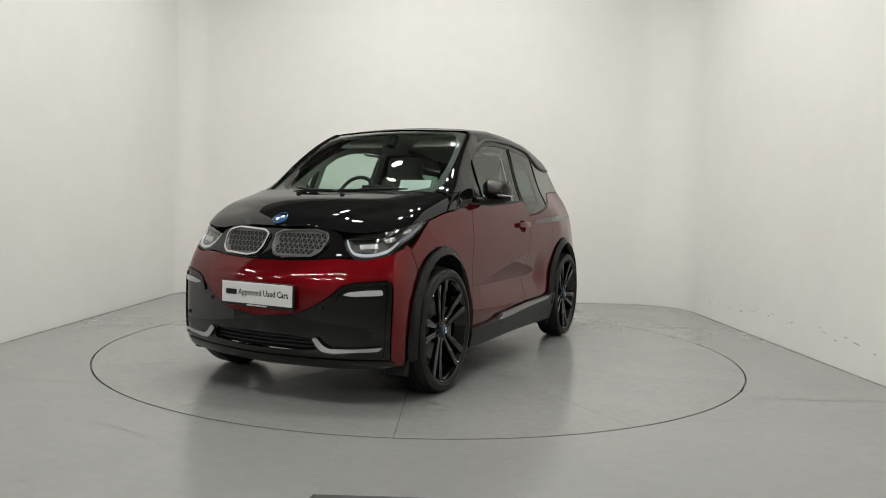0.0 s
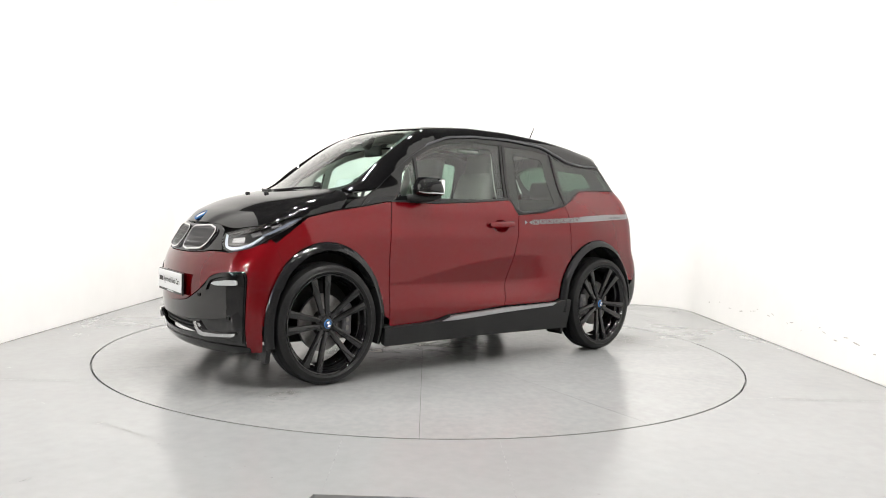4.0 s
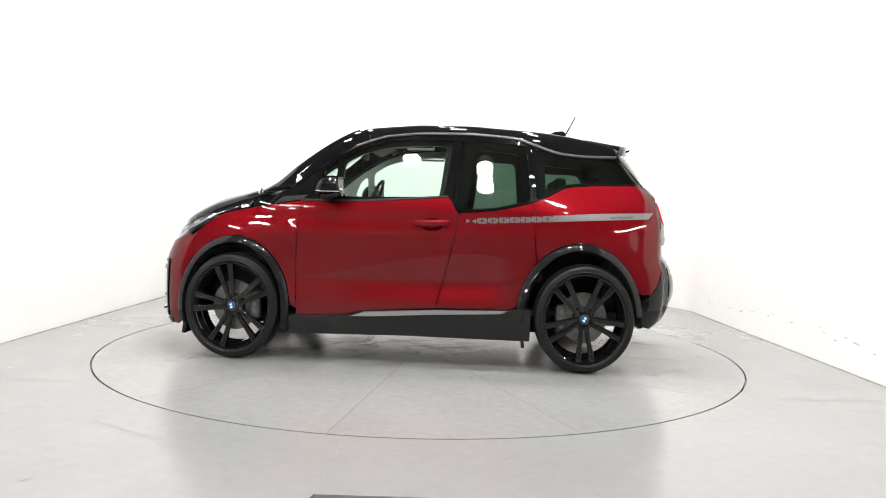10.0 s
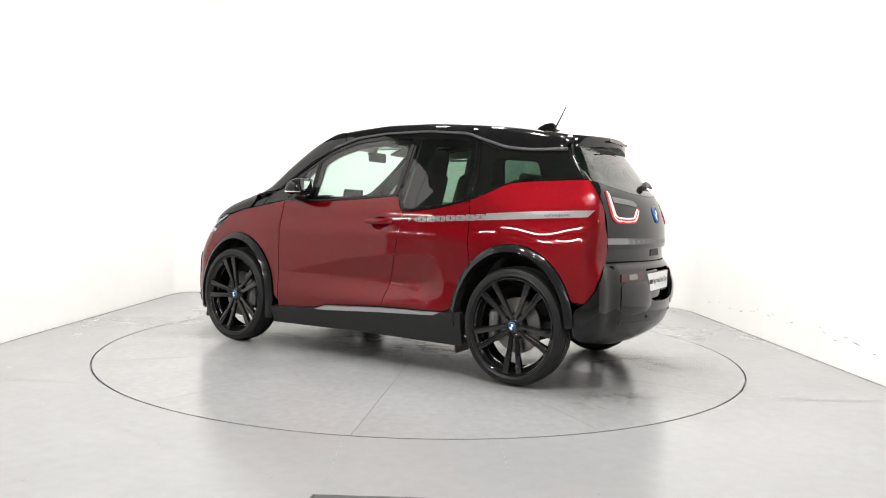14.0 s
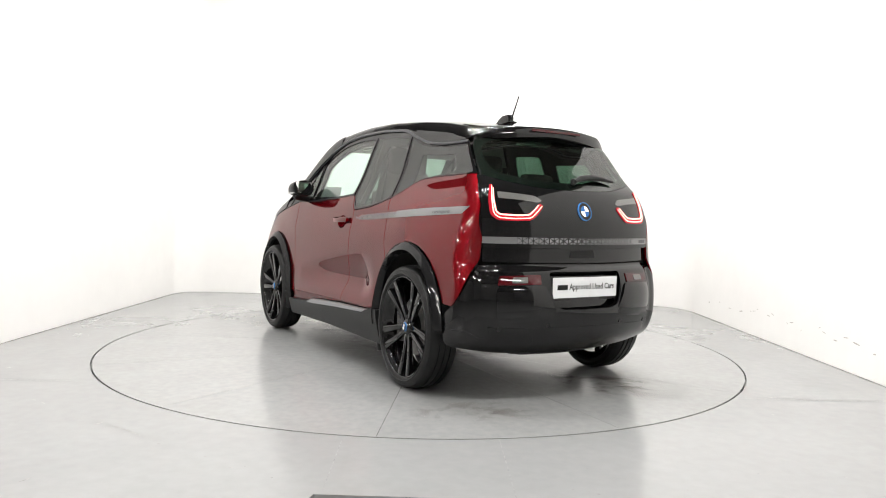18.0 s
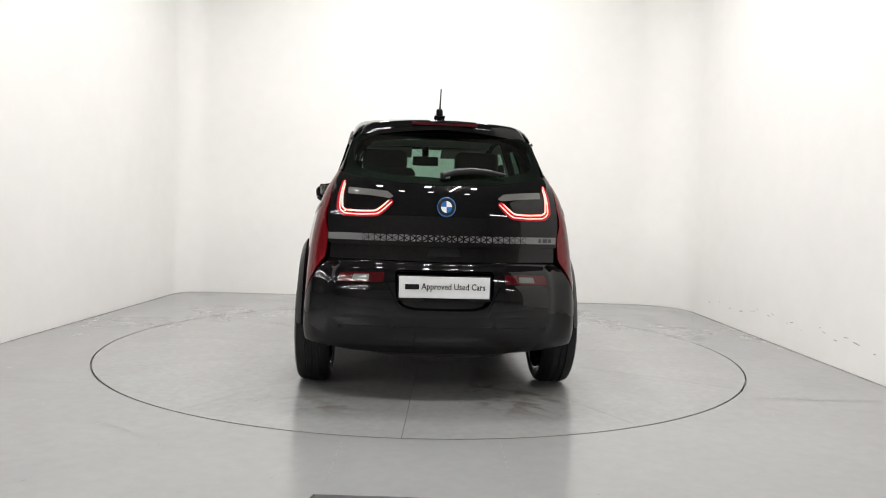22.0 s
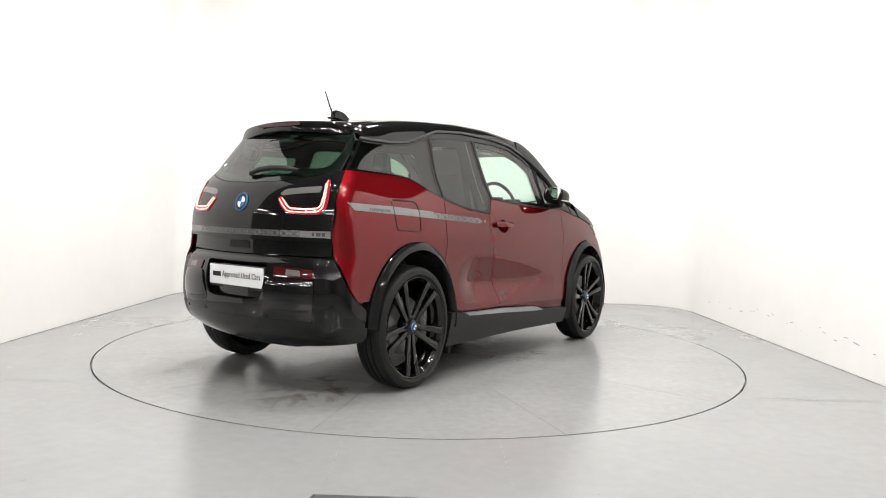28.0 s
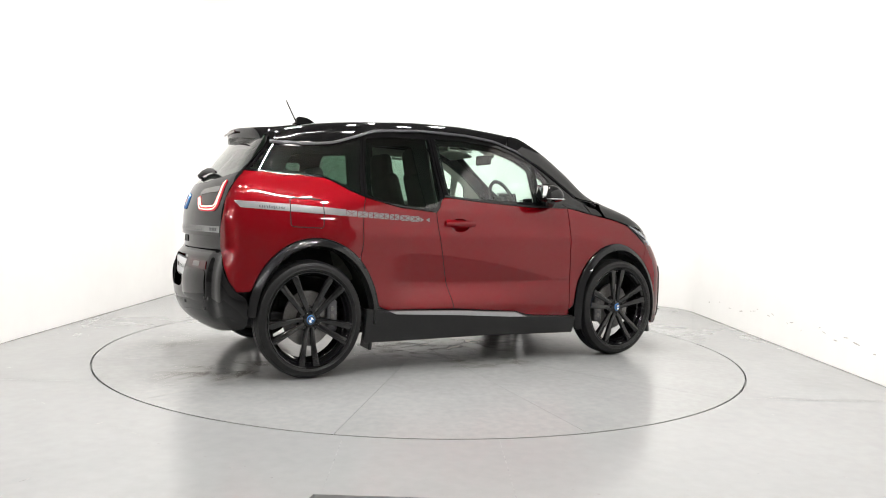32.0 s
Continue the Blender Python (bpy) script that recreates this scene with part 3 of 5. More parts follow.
for nm, sx, sy, x, y in (("wall_hall_back", 34.4, 0.2, -9, -16.0), ("wall_hall_west", 0.2, 21.4, -26.2, -5.2), ("wall_hall_east", 0.2, 21.4, 8.2, -5.2),
                         ("wall_hall_north", 34.4, 0.2, -9, 5.6)):
    ob = part(nm, block(sx, sy, 6.2, m=pose(x, y, 3.05)), HALL, None, "plain dim grey wall of the hall")
    tagged(ob, category="wall", kind="structure")
ob = part("ceiling", block(34.6, 21.8, 0.1, m=pose(-9, -5.2, 6.2)), CEILING, None, "dark grey ceiling with round lamps and tubes")
tagged(ob, category="ceiling", kind="structure")


def build_downlight():
    lamp = tagged(new("ceiling_lamp"), "round white ceiling lamp, lit, under the dark ceiling", "lamp", "round lamps over booth and hall")
    part("housing", lathe([(0.0, 0.20), (0.09, 0.20), (0.145, 0.09), (0.155, 0.0), (0.142, -0.005), (0.136, 0.03), (0.0, 0.03)], 40), LAMP_METAL, lamp, smooth=True)
    part("lens", lathe([(0.0, 0.012), (0.09, 0.010), (0.136, 0.020)], 40), LAMP_GLASS, lamp, "frosted glowing lens", smooth=True)
    return lamp


HALL_LAMPS = [(0.2, -5.3), (1.95, -5.3), (-1.1, -5.2), (-3.3, -5.0)]
first = build_downlight()
for i, (lx, ly) in enumerate(LAMPS + HALL_LAMPS):
    m = pose(lx, ly, LAMP_Z, 90)
    if i == 0:
        first.matrix_basis = m
    else:
        copy_thing(first, m)


def build_batten():
    lamp = tagged(new("tube_lamp"), "long white fluorescent batten, lit, hung from the hall ceiling", "lamp", "tube lamps in the hall")
    part("batten", block(1.5, 0.09, 0.05, 0.012, m=pose(0, 0, 0.03)), LAMP_METAL, lamp)
    part("tube", rod([(-0.72, 0, -0.02), (0.72, 0, -0.02)], 0.016), TUBE, lamp, "glowing tube", smooth=True)
    for s in (-1, 1):
        part("hanger", rod([(s * 0.5, 0, 0.05), (s * 0.5, 0, 1.95)], 0.006, 6), LAMP_METAL, lamp, "thin hanging rod")
        part("end_cap", block(0.03, 0.05, 0.05, 0.006, m=pose(s * 0.735, 0, -0.01)), LAMP_METAL, lamp)
    return lamp


first = build_batten()
BATTENS = [(x, -7.4, 0) for x in (-7.2, -5.5, -3.9, 4.6)] + [(-7.2 + 1.2 * i, -9.8, 90) for i in range(3)] + [(x, y, 90) for x in (-11, -16) for y in (-4.2, -8.0)]
for i, (x, y, a) in enumerate(BATTENS):
    m = pose(x, y, 4.25, 0, 0, a)
    if i == 0:
        first.matrix_basis = m
    else:
        copy_thing(first, m)

strip = tagged(new("tube_lamp"), "white fluorescent batten, lit, fixed under the ceiling", "lamp", "tube lamps in the hall")
part("batten", block(1.5, 0.09, 0.05, 0.012, m=pose(0, 0, 0.03)), LAMP_METAL, strip)
part("tube", rod([(-0.72, 0, -0.02), (0.72, 0, -0.02)], 0.016), TUBE, strip, "glowing tube", smooth=True)
for s in (-1, 1):
    part("end_cap", block(0.03, 0.05, 0.05, 0.006, m=pose(s * 0.735, 0, -0.01)), LAMP_METAL, strip)
strip.matrix_basis = pose(1.15, -4.2, 6.09, 0, 0, 82)

# ---------- the turntable ----------
turntable = tagged(new("turntable"), "round grey turntable flush with the floor, in twelve plates", "turntable")


def build_turntable():
    n, r0, r1 = 14, 0.04, RING - 0.013
    part("hub_plate", lathe([(0.0, 0.0), (0.038, 0.0), (0.038, -0.02)], 24), DISC, turntable).data.transform(pose(0, 0, 0, 90))
    vs, fs = [], []
    half = math.pi / 12
    for k, z in enumerate((0.0, -0.03)):
        for j in range(n + 1):
            s = -1 + 2 * j / n
            for r in (r0, 0.5, 1.2, 1.9, r1):
                a = s * (half - 0.0010 / r)
                vs.append((r * math.cos(a), r * math.sin(a), z))
    for j in range(n):
        for i in range(4):
            q = j * 5 + i
            fs.append((q, q + 1, q + 6, q + 5))
        q, w = j * 5 + 4, (n + 1) * 5
        fs.append((q, q + w, q + 5 + w, q + 5))
    for j in (0, n):
        for i in range(4):
            q, w = j * 5 + i, (n + 1) * 5
            fs.append((q, q + w, q + w + 1, q + 1))
    plate = link("plate", vs, fs, DISC, turntable, smooth=False)
    for i in range(12):
        ob = plate if i == 0 else new("plate", plate.data)
        ob.parent = turntable
        ob.matrix_basis = pose(0, 0, 0, 0, 0, 39.7 + 30 * i)
    part("base", lathe([(0.0, -0.032), (2.50, -0.032), (2.50, -0.07)], 96), GAP, turntable).data.transform(pose(0, 0, 0, 90))


build_turntable()


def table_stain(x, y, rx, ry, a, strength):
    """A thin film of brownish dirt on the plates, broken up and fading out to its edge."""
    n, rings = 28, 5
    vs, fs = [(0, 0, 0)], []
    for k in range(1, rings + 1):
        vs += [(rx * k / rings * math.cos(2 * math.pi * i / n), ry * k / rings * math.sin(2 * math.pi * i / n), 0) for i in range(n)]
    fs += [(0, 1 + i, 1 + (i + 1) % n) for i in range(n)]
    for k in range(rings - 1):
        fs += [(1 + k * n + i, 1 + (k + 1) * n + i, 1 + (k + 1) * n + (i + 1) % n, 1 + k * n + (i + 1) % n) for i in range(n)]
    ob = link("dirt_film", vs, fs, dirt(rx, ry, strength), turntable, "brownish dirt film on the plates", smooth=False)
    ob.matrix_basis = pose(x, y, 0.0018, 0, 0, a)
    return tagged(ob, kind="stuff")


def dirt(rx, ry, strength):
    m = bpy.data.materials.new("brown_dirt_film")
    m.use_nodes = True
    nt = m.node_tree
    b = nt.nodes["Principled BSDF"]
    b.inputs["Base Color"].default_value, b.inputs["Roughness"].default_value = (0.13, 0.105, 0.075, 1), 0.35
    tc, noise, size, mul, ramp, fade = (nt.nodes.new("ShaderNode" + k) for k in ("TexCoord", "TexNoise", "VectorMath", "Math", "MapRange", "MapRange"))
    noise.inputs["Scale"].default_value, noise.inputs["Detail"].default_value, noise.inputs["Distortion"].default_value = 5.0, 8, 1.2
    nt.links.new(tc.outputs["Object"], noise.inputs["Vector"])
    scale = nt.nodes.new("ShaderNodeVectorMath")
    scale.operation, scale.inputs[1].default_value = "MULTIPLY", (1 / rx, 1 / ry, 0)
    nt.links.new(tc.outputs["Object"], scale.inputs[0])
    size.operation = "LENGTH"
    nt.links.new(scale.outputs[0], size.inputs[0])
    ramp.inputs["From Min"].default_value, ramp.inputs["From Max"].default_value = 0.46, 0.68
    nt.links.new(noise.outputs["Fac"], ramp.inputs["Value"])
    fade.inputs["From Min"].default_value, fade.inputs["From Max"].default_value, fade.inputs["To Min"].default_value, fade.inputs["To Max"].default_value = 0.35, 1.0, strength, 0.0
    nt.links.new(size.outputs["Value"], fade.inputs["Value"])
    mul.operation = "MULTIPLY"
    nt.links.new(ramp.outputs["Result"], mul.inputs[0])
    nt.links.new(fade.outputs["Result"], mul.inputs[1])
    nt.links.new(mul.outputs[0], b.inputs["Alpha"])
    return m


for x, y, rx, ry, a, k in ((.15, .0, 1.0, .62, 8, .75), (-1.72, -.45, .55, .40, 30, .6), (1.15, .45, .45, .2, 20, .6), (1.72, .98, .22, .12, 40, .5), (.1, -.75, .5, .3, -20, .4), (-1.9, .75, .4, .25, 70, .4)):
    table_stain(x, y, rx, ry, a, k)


# ---------- the car ----------
S = 1.115   # upright sizes of the car's round and flat parts
car = tagged(new("car"), "small dark red electric hatchback with gloss black bonnet and roof", "car")

# outlines: side views in (x, z), front and rear in (degrees, z), top in (x, degrees)
BELT = [(.435, 1.186), (.026, 1.211), (-.284, 1.238, .02), (-.309, 1.218), (-.334, 1.156), (-.363, 1.124, .015), (-.429, 1.130), (-.636, 1.149),
        (-.803, 1.187), (-.900, 1.212), (-.997, 1.252), (-1.112, 1.315), (-1.166, 1.335), (-1.336, 1.349), (-1.69, 1.362, .01)]
RAILS = [(.888, 1.274), (.773, 1.369), (.616, 1.485), (.414, 1.603), (.206, 1.676), (-.047, 1.703), (-.432, 1.709), (-.776, 1.682), (-.906, 1.635),
         (-1.081, 1.577), (-1.259, 1.558), (-1.511, 1.561)]
ARCH_F, ARCH_R = (1.283, .385, .420, .522), (-1.250, .385, .446, .540)


def arch(c, grow, a0, a1, n=20):
    """Points of a wheel arch, by angle from the front round over the top."""
    x, z, rx, rz = c
    return [(x + (rx + grow) * math.cos(radians(a)), z + (rz + grow) * math.sin(radians(a))) for a in np.linspace(a0, a1, n)]


def build_sides():
    for side in (1, -1):
        door_hole = [(-.175 + .078 * math.cos(a), 1.032 + .050 * math.sin(a)) for a in np.linspace(0, 2 * math.pi, 17)[:-1]]
        # wing over the front wheel
        panel("front_wing", "L", [(1.405, 1.064, .004), (1.243, 1.105), (1.001, 1.146), (.7965, 1.186, .004), (.8155, .998), (.8215, .795), (.8195, .59),
                                  (.814, .385, .004)] + arch(ARCH_F, .004, 176, 43, 22) + [(1.586, .789, .004), (1.627, .893, .004), (1.521, .977)],
              RED, car, "dark red front wing", gap=.0012, side=side)
        door = panel("front_door", "L", [(.793, 1.186, .004), (.812, .998), (.818, .795), (.816, .590), (.810, .338, .02), (.576, .347), (.413, .363), (.324, .390), (-.214, .428, .006),
                                  (-.262, .617), (-.306, .783), (-.349, .990), (-.363, 1.120, .01), (-.334, 1.152), (-.309, 1.214), (-.284, 1.234, .02), (.026, 1.207), (.435, 1.182)],
                     RED, car, "dark red front door", gap=.0012, res=.02, side=side, holes=[door_hole])
        panel("handle_cup", "L", [(-.175 + .085 * math.cos(a), 1.032 + .057 * math.sin(a)) for a in np.linspace(0, 2 * math.pi, 17)[:-1]], RED, door,
              "scooped recess behind the handle", off=lambda a, b: -.008 - .022 * np.clip(1 - ((a + .175) / .085) ** 2 - ((b - 1.032) / .057) ** 2, 0, 1), side=side, res=.015)
        panel("handle", "L", [(-.050, 1.057), (-.120, 1.063), (-.298, 1.068), (-.300, 1.026), (-.120, 1.020), (-.058, 1.022)], RED, door, "red pull handle",
              off=lambda a, b: .026 + .010 * np.sin(np.clip((a + .30) / .25, 0, 1) * math.pi) - 14 * (b - 1.043) ** 2, thick=.022, r=.012, side=side, res=.012)
        panel("rear_door", "L", [(-.3665, 1.120, .006), (-.429, 1.126), (-.636, 1.145), (-.803, 1.183), (-.896, 1.207, .004), (-.915, 1.13), (-.924, 1.007), (-.922, .90)]
              + arch(ARCH_R, .004, 47, 8, 10) + [(-.740, .436), (-.2175, .428, .006), (-.2655, .617), (-.3095, .783), (-.3525, .990)],
              RED, car, "dark red rear-hinged back door", gap=.0012, res=.02, side=side)
        panel("rear_wing", "L", [(-.8995, 1.210, .004), (-.997, 1.250), (-1.112, 1.313), (-1.166, 1.333), (-1.336, 1.347), (-1.692, 1.359, .01), (-1.765, 1.262), (-1.812, 1.172), (-1.842, .989),
                                 (-1.842, .850), (-1.832, .740), (-1.806, .650), (-1.757, .576, .01)] + arch(ARCH_R, .004, 159, 47.6, 24) + [(-.9255, .90), (-.9275, 1.007), (-.9185, 1.13)],
              RED, car, "dark red rear wing", gap=.0012, side=side, res=.035)
        # dark inner shell behind the shut lines
        panel("inner_shell", "L", [(1.40, 1.04), (.8, 1.17), (-.3, 1.2), (-.36, 1.11), (-.63, 1.13), (-.9, 1.19), (-1.15, 1.31), (-1.66, 1.33), (-1.8, 1.0), (-1.8, .65), (-1.7, .55)]
              + arch(ARCH_R, .05, 150, 25, 10) + [(-.75, .3), (.75, .3)] + arch(ARCH_F, .05, 160, 50, 10), DARK, car, "dark inner body", off=-.035, thick=.004, side=side, res=.09)
        # sill with its bright strip
        panel("sill", "L", [(.862, .332, .006), (.400, .355), (.310, .385), (-.740, .430), (-.805, .446), (-.905, .447, .006), (-.905, .216, .01), (.0, .222), (.850, .207, .01)],
              SATIN, car, "satin black sill", off=lambda a, b: .022 + .016 * np.clip((b - .2) / .2, 0, 1), thick=.05, side=side)
        panel("sill_strip", "L", [(.393, .357), (.299, .389), (-.214, .419), (-.742, .432), (-.691, .412), (-.215, .390), (.249, .361)], SILVER, car, "thin silver sill strip",
              off=.046, thick=.03, r=.006, side=side, res=.03)
        # wheel arch mouldings
        for nm, c, a0, a1 in (("front_arch_trim", ARCH_F, -14, 198), ("rear_arch_trim", ARCH_R, -4, 176)):
            x, z, rx, rz = c
            panel(nm, "L", arch(c, .0, a0, a1, 34) + arch(c, -.048, a1, a0, 34), ARCHES, car, "gloss black wheel arch moulding",
                  off=lambda a, b, c=c: .012 + .034 * np.clip((1 - np.sqrt(((a - c[0]) / c[2]) ** 2 + ((b - c[1]) / c[3]) ** 2)) / .12, 0, 1) ** .7,
                  thick=.05, r=.01, side=side, res=.022)
        # windows and their frame
        quarter_light = [(.714, 1.232, .02), (.653, 1.415, .02), (.545, 1.498, .01), (.556, 1.226, .01)]
        front_glass = [(.536, 1.222, .01), (.520, 1.512, .01), (.371, 1.588), (.205, 1.641), (-.048, 1.668), (-.308, 1.665, .01), (-.253, 1.248, .02), (.03, 1.224)]
        rear_glass = [(-.359, 1.660, .01), (-.646, 1.653), (-.845, 1.630, .01), (-.873, 1.382), (-.880, 1.230, .02), (-.803, 1.198), (-.636, 1.164), (-.429, 1.140, .02), (-.357, 1.155, .03), (-.310, 1.24)]
        quarter_glass = [(-.882, 1.625, .02), (-.949, 1.598), (-1.081, 1.560), (-1.304, 1.546), (-1.505, 1.546, .01), (-1.655, 1.370, .01), (-1.337, 1.358), (-1.158, 1.343), (-1.089, 1.312), (-.998, 1.262), (-.925, 1.234, .02), (-.906, 1.426)]
        outline = [(.803, 1.190, .004)] + BELT + [(-1.60, 1.46), (-1.525, 1.556, .01)] + RAILS[::-1][1:] + [(1.02, 1.205), (1.10, 1.185), (1.16, 1.128, .01), (1.001, 1.149)]
        panel("window_surround", "L", outline, BLACK, car, "gloss black pillars round the side windows", off=-.002, thick=.03, gap=.002, r=.05,
              holes=[quarter_light, front_glass, rear_glass, quarter_glass], side=side, res=.022)
        panel("cowl_side", "L", [(1.000, 1.156, .004), (.935, 1.207, .006), (.752, 1.225, .006), (.797, 1.190, .004)], SATIN, car, "satin black corner below the windscreen pillar", off=.003, thick=.008, side=side)
        panel("cowl_joint", "L", ribbon("L", [(.905, 1.262), (.941, 1.250), (.985, 1.205), (1.035, 1.152)], .006), INK, car, off=.0015, thick=.005, side=side, res=.015)
        panel("cowl_joint", "L", ribbon("L", [(1.08, 1.236), (1.0, 1.246), (.905, 1.262)], .006), INK, car, off=.0015, thick=.005, side=side, res=.015)
        panel("cabin_pillars", "L", [(.803, 1.195), (.435, 1.19), (.026, 1.215), (-.284, 1.242), (-.322, 1.21), (-.338, 1.66), (-.358, 1.706), (-.047, 1.700), (.206, 1.673), (.414, 1.60), (.616, 1.482), (.773, 1.366), (.885, 1.271)],
              NIGHT, car, "black window frame", off=-.045, thick=.006, r=.03, side=side, res=.05,
              holes=[[(.70, 1.245), (.64, 1.40), (.56, 1.46), (.57, 1.245)], [(.52, 1.235), (.50, 1.49), (.371, 1.565), (.205, 1.615), (-.048, 1.64), (-.255, 1.635, .03), (-.215, 1.255, .02)]])
        panel("cabin_pillars", "L", [(.803, 1.195), (.435, 1.19), (.026, 1.215), (-.284, 1.242), (-.322, 1.21), (-.338, 1.66), (-.358, 1.706), (-.047, 1.700), (.206, 1.673), (.414, 1.60), (.616, 1.482), (.773, 1.366), (.885, 1.271)],
              LINING, car, "pale grey cabin pillar trim", off=-.056, thick=.004, back=True, r=.03, side=side, res=.05,
              holes=[[(.70, 1.245), (.64, 1.40), (.56, 1.46), (.57, 1.245)], [(.52, 1.235), (.50, 1.49), (.371, 1.565), (.205, 1.615), (-.048, 1.64), (-.255, 1.635, .03), (-.215, 1.255, .02)]])
        panel("cabin_pillars", "L", [(-.342, 1.165), (-.363, 1.128), (-.429, 1.134), (-.636, 1.153), (-.803, 1.19), (-.9, 1.216), (-.997, 1.256), (-1.112, 1.318), (-1.336, 1.352), (-1.68, 1.365), (-1.60, 1.46), (-1.525, 1.55),
                                     (-1.259, 1.556), (-1.081, 1.575), (-.906, 1.632), (-.776, 1.679), (-.432, 1.706), (-.362, 1.706)], NIGHT, car, "black rear cabin pillar trim", off=-.045, thick=.01, r=.03, side=side, res=.05,
              holes=[[(-.48, 1.62, .04), (-.80, 1.60, .05), (-.835, 1.235, .03), (-.64, 1.185), (-.42, 1.165, .03)], [(-.99, 1.525, .03), (-1.15, 1.515), (-1.36, 1.51, .04), (-1.42, 1.40, .03), (-1.16, 1.375), (-1.0, 1.31, .03)]])
        panel("quarter_light", "L", quarter_light, CLEAR, car, "small clear front pane", off=-.006, thick=.004, side=side)
        panel("front_window", "L", front_glass, CLEAR, car, "clear front side window", off=-.008, thick=.004, side=side, r=.05, flat=.8)
        panel("rear_window", "L", rear_glass, PRIVACY, car, "dark privacy glass in the back door", off=-.004, thick=.004, side=side, r=.05, flat=.8)
        panel("quarter_window", "L", quarter_glass, PRIVACY, car, "dark privacy glass behind the back door", off=-.004, thick=.004, side=side, r=.05, flat=.8)
        for a, b in (((.545, 1.505), (.548, 1.215)), ((-.335, 1.672), (-.283, 1.235)), ((-.862, 1.642), (-.897, 1.225))):
            panel("window_post", "L", ribbon("L", [a, ((a[0] + b[0]) / 2, (a[1] + b[1]) / 2), b], .008), PIANO, car, off=.003, thick=.012, r=.002, side=side)
        panel("belt_trim", "L", ribbon("L", [(.80, 1.189), (.435, 1.190), (.026, 1.215), (-.284, 1.241)], .012), SATIN, car, "black window belt strip", off=.005, thick=.012, r=.004, side=side)
        panel("roof_rail", "L", ribbon("L", [(x, z + .006) for x, z in RAILS], .015), RAIL, car, "graphite strip along the roof edge", off=.010, thick=.02, r=.05, side=side, res=.025)
        # side mirror
        cy = .888
        bm = bmesh.new()
        bmesh.ops.create_icosphere(bm, subdivisions=4, radius=1)
        for v in bm.verts:
            x, y, z = v.co
            p = 2.6
            s = (abs(x) ** p + abs(y) ** p + abs(z) ** p) ** (-1 / p)
            x, y, z = x * s, y * s, z * s
            x = min(x, 1.0) if x > 0 else max(x, -.62)
            v.co = (.553 + .105 * x * (1 - .25 * z), side * (cy + .100 * y), 1.294 + .069 * z * (1 - .12 * y) - .010 * y)
        body = part("side_mirror", bm, BLACK, car, "gloss black door mirror", smooth=True, angle=50)
        part("mirror_glass", block(.006, .13, .10, .02, m=pose(.488, side * (cy - .002), 1.305, 0, 0, side * 12)), MIRROR, body, "mirror glass")
        part("mirror_foot", rod([(.64, side * .76, 1.212), (.60, side * .84, 1.212), (.55, side * .93, 1.220), (.50, side * .96, 1.232)], [.030, .028, .026, .016], 12), SATIN, body, smooth=True)
        strip = []
        for q in np.linspace(20, 128, 12):
            c, n = math.cos(radians(q)), math.sin(radians(q))
            strip.append((.553 + .112 * math.copysign(abs(c) ** .77, c), side * (cy + .098 * n ** .77), 1.260 - .010 * n ** .77))
        part("indicator", rod(strip, [.004] + [.0065] * 10 + [.004], 8), CHROME, body, "slim bright indicator strip", smooth=True)
        # mud guards by the wheels
        part("mud_flap", block(.03, .15, .10, .008, m=pose(1.665, side * .745, .215, 0, -8)), SATIN, car)
        part("mud_flap", block(.025, .17, .09, .008, m=pose(-.855, side * .755, .205, 0, 6)), SATIN, car)
        for c in (ARCH_F, ARCH_R):
            vs, fs, pts = [], [], arch(c, -.03, 2, 178, 28)
            for x, z in pts:
                vs += [(x, side * .86, z), (x, side * .48, z)]
            fs = [(2 * i, 2 * i + 1, 2 * i + 3, 2 * i + 2) for i in range(len(pts) - 1)]
            k = len(vs)
            vs.append((c[0], side * .48, .40))
            fs += [(2 * i + 1, k, 2 * i + 3) for i in range(len(pts) - 1)]
            link("wheel_well", vs, fs, DARK, car, "dark wheel arch liner")


build_sides()


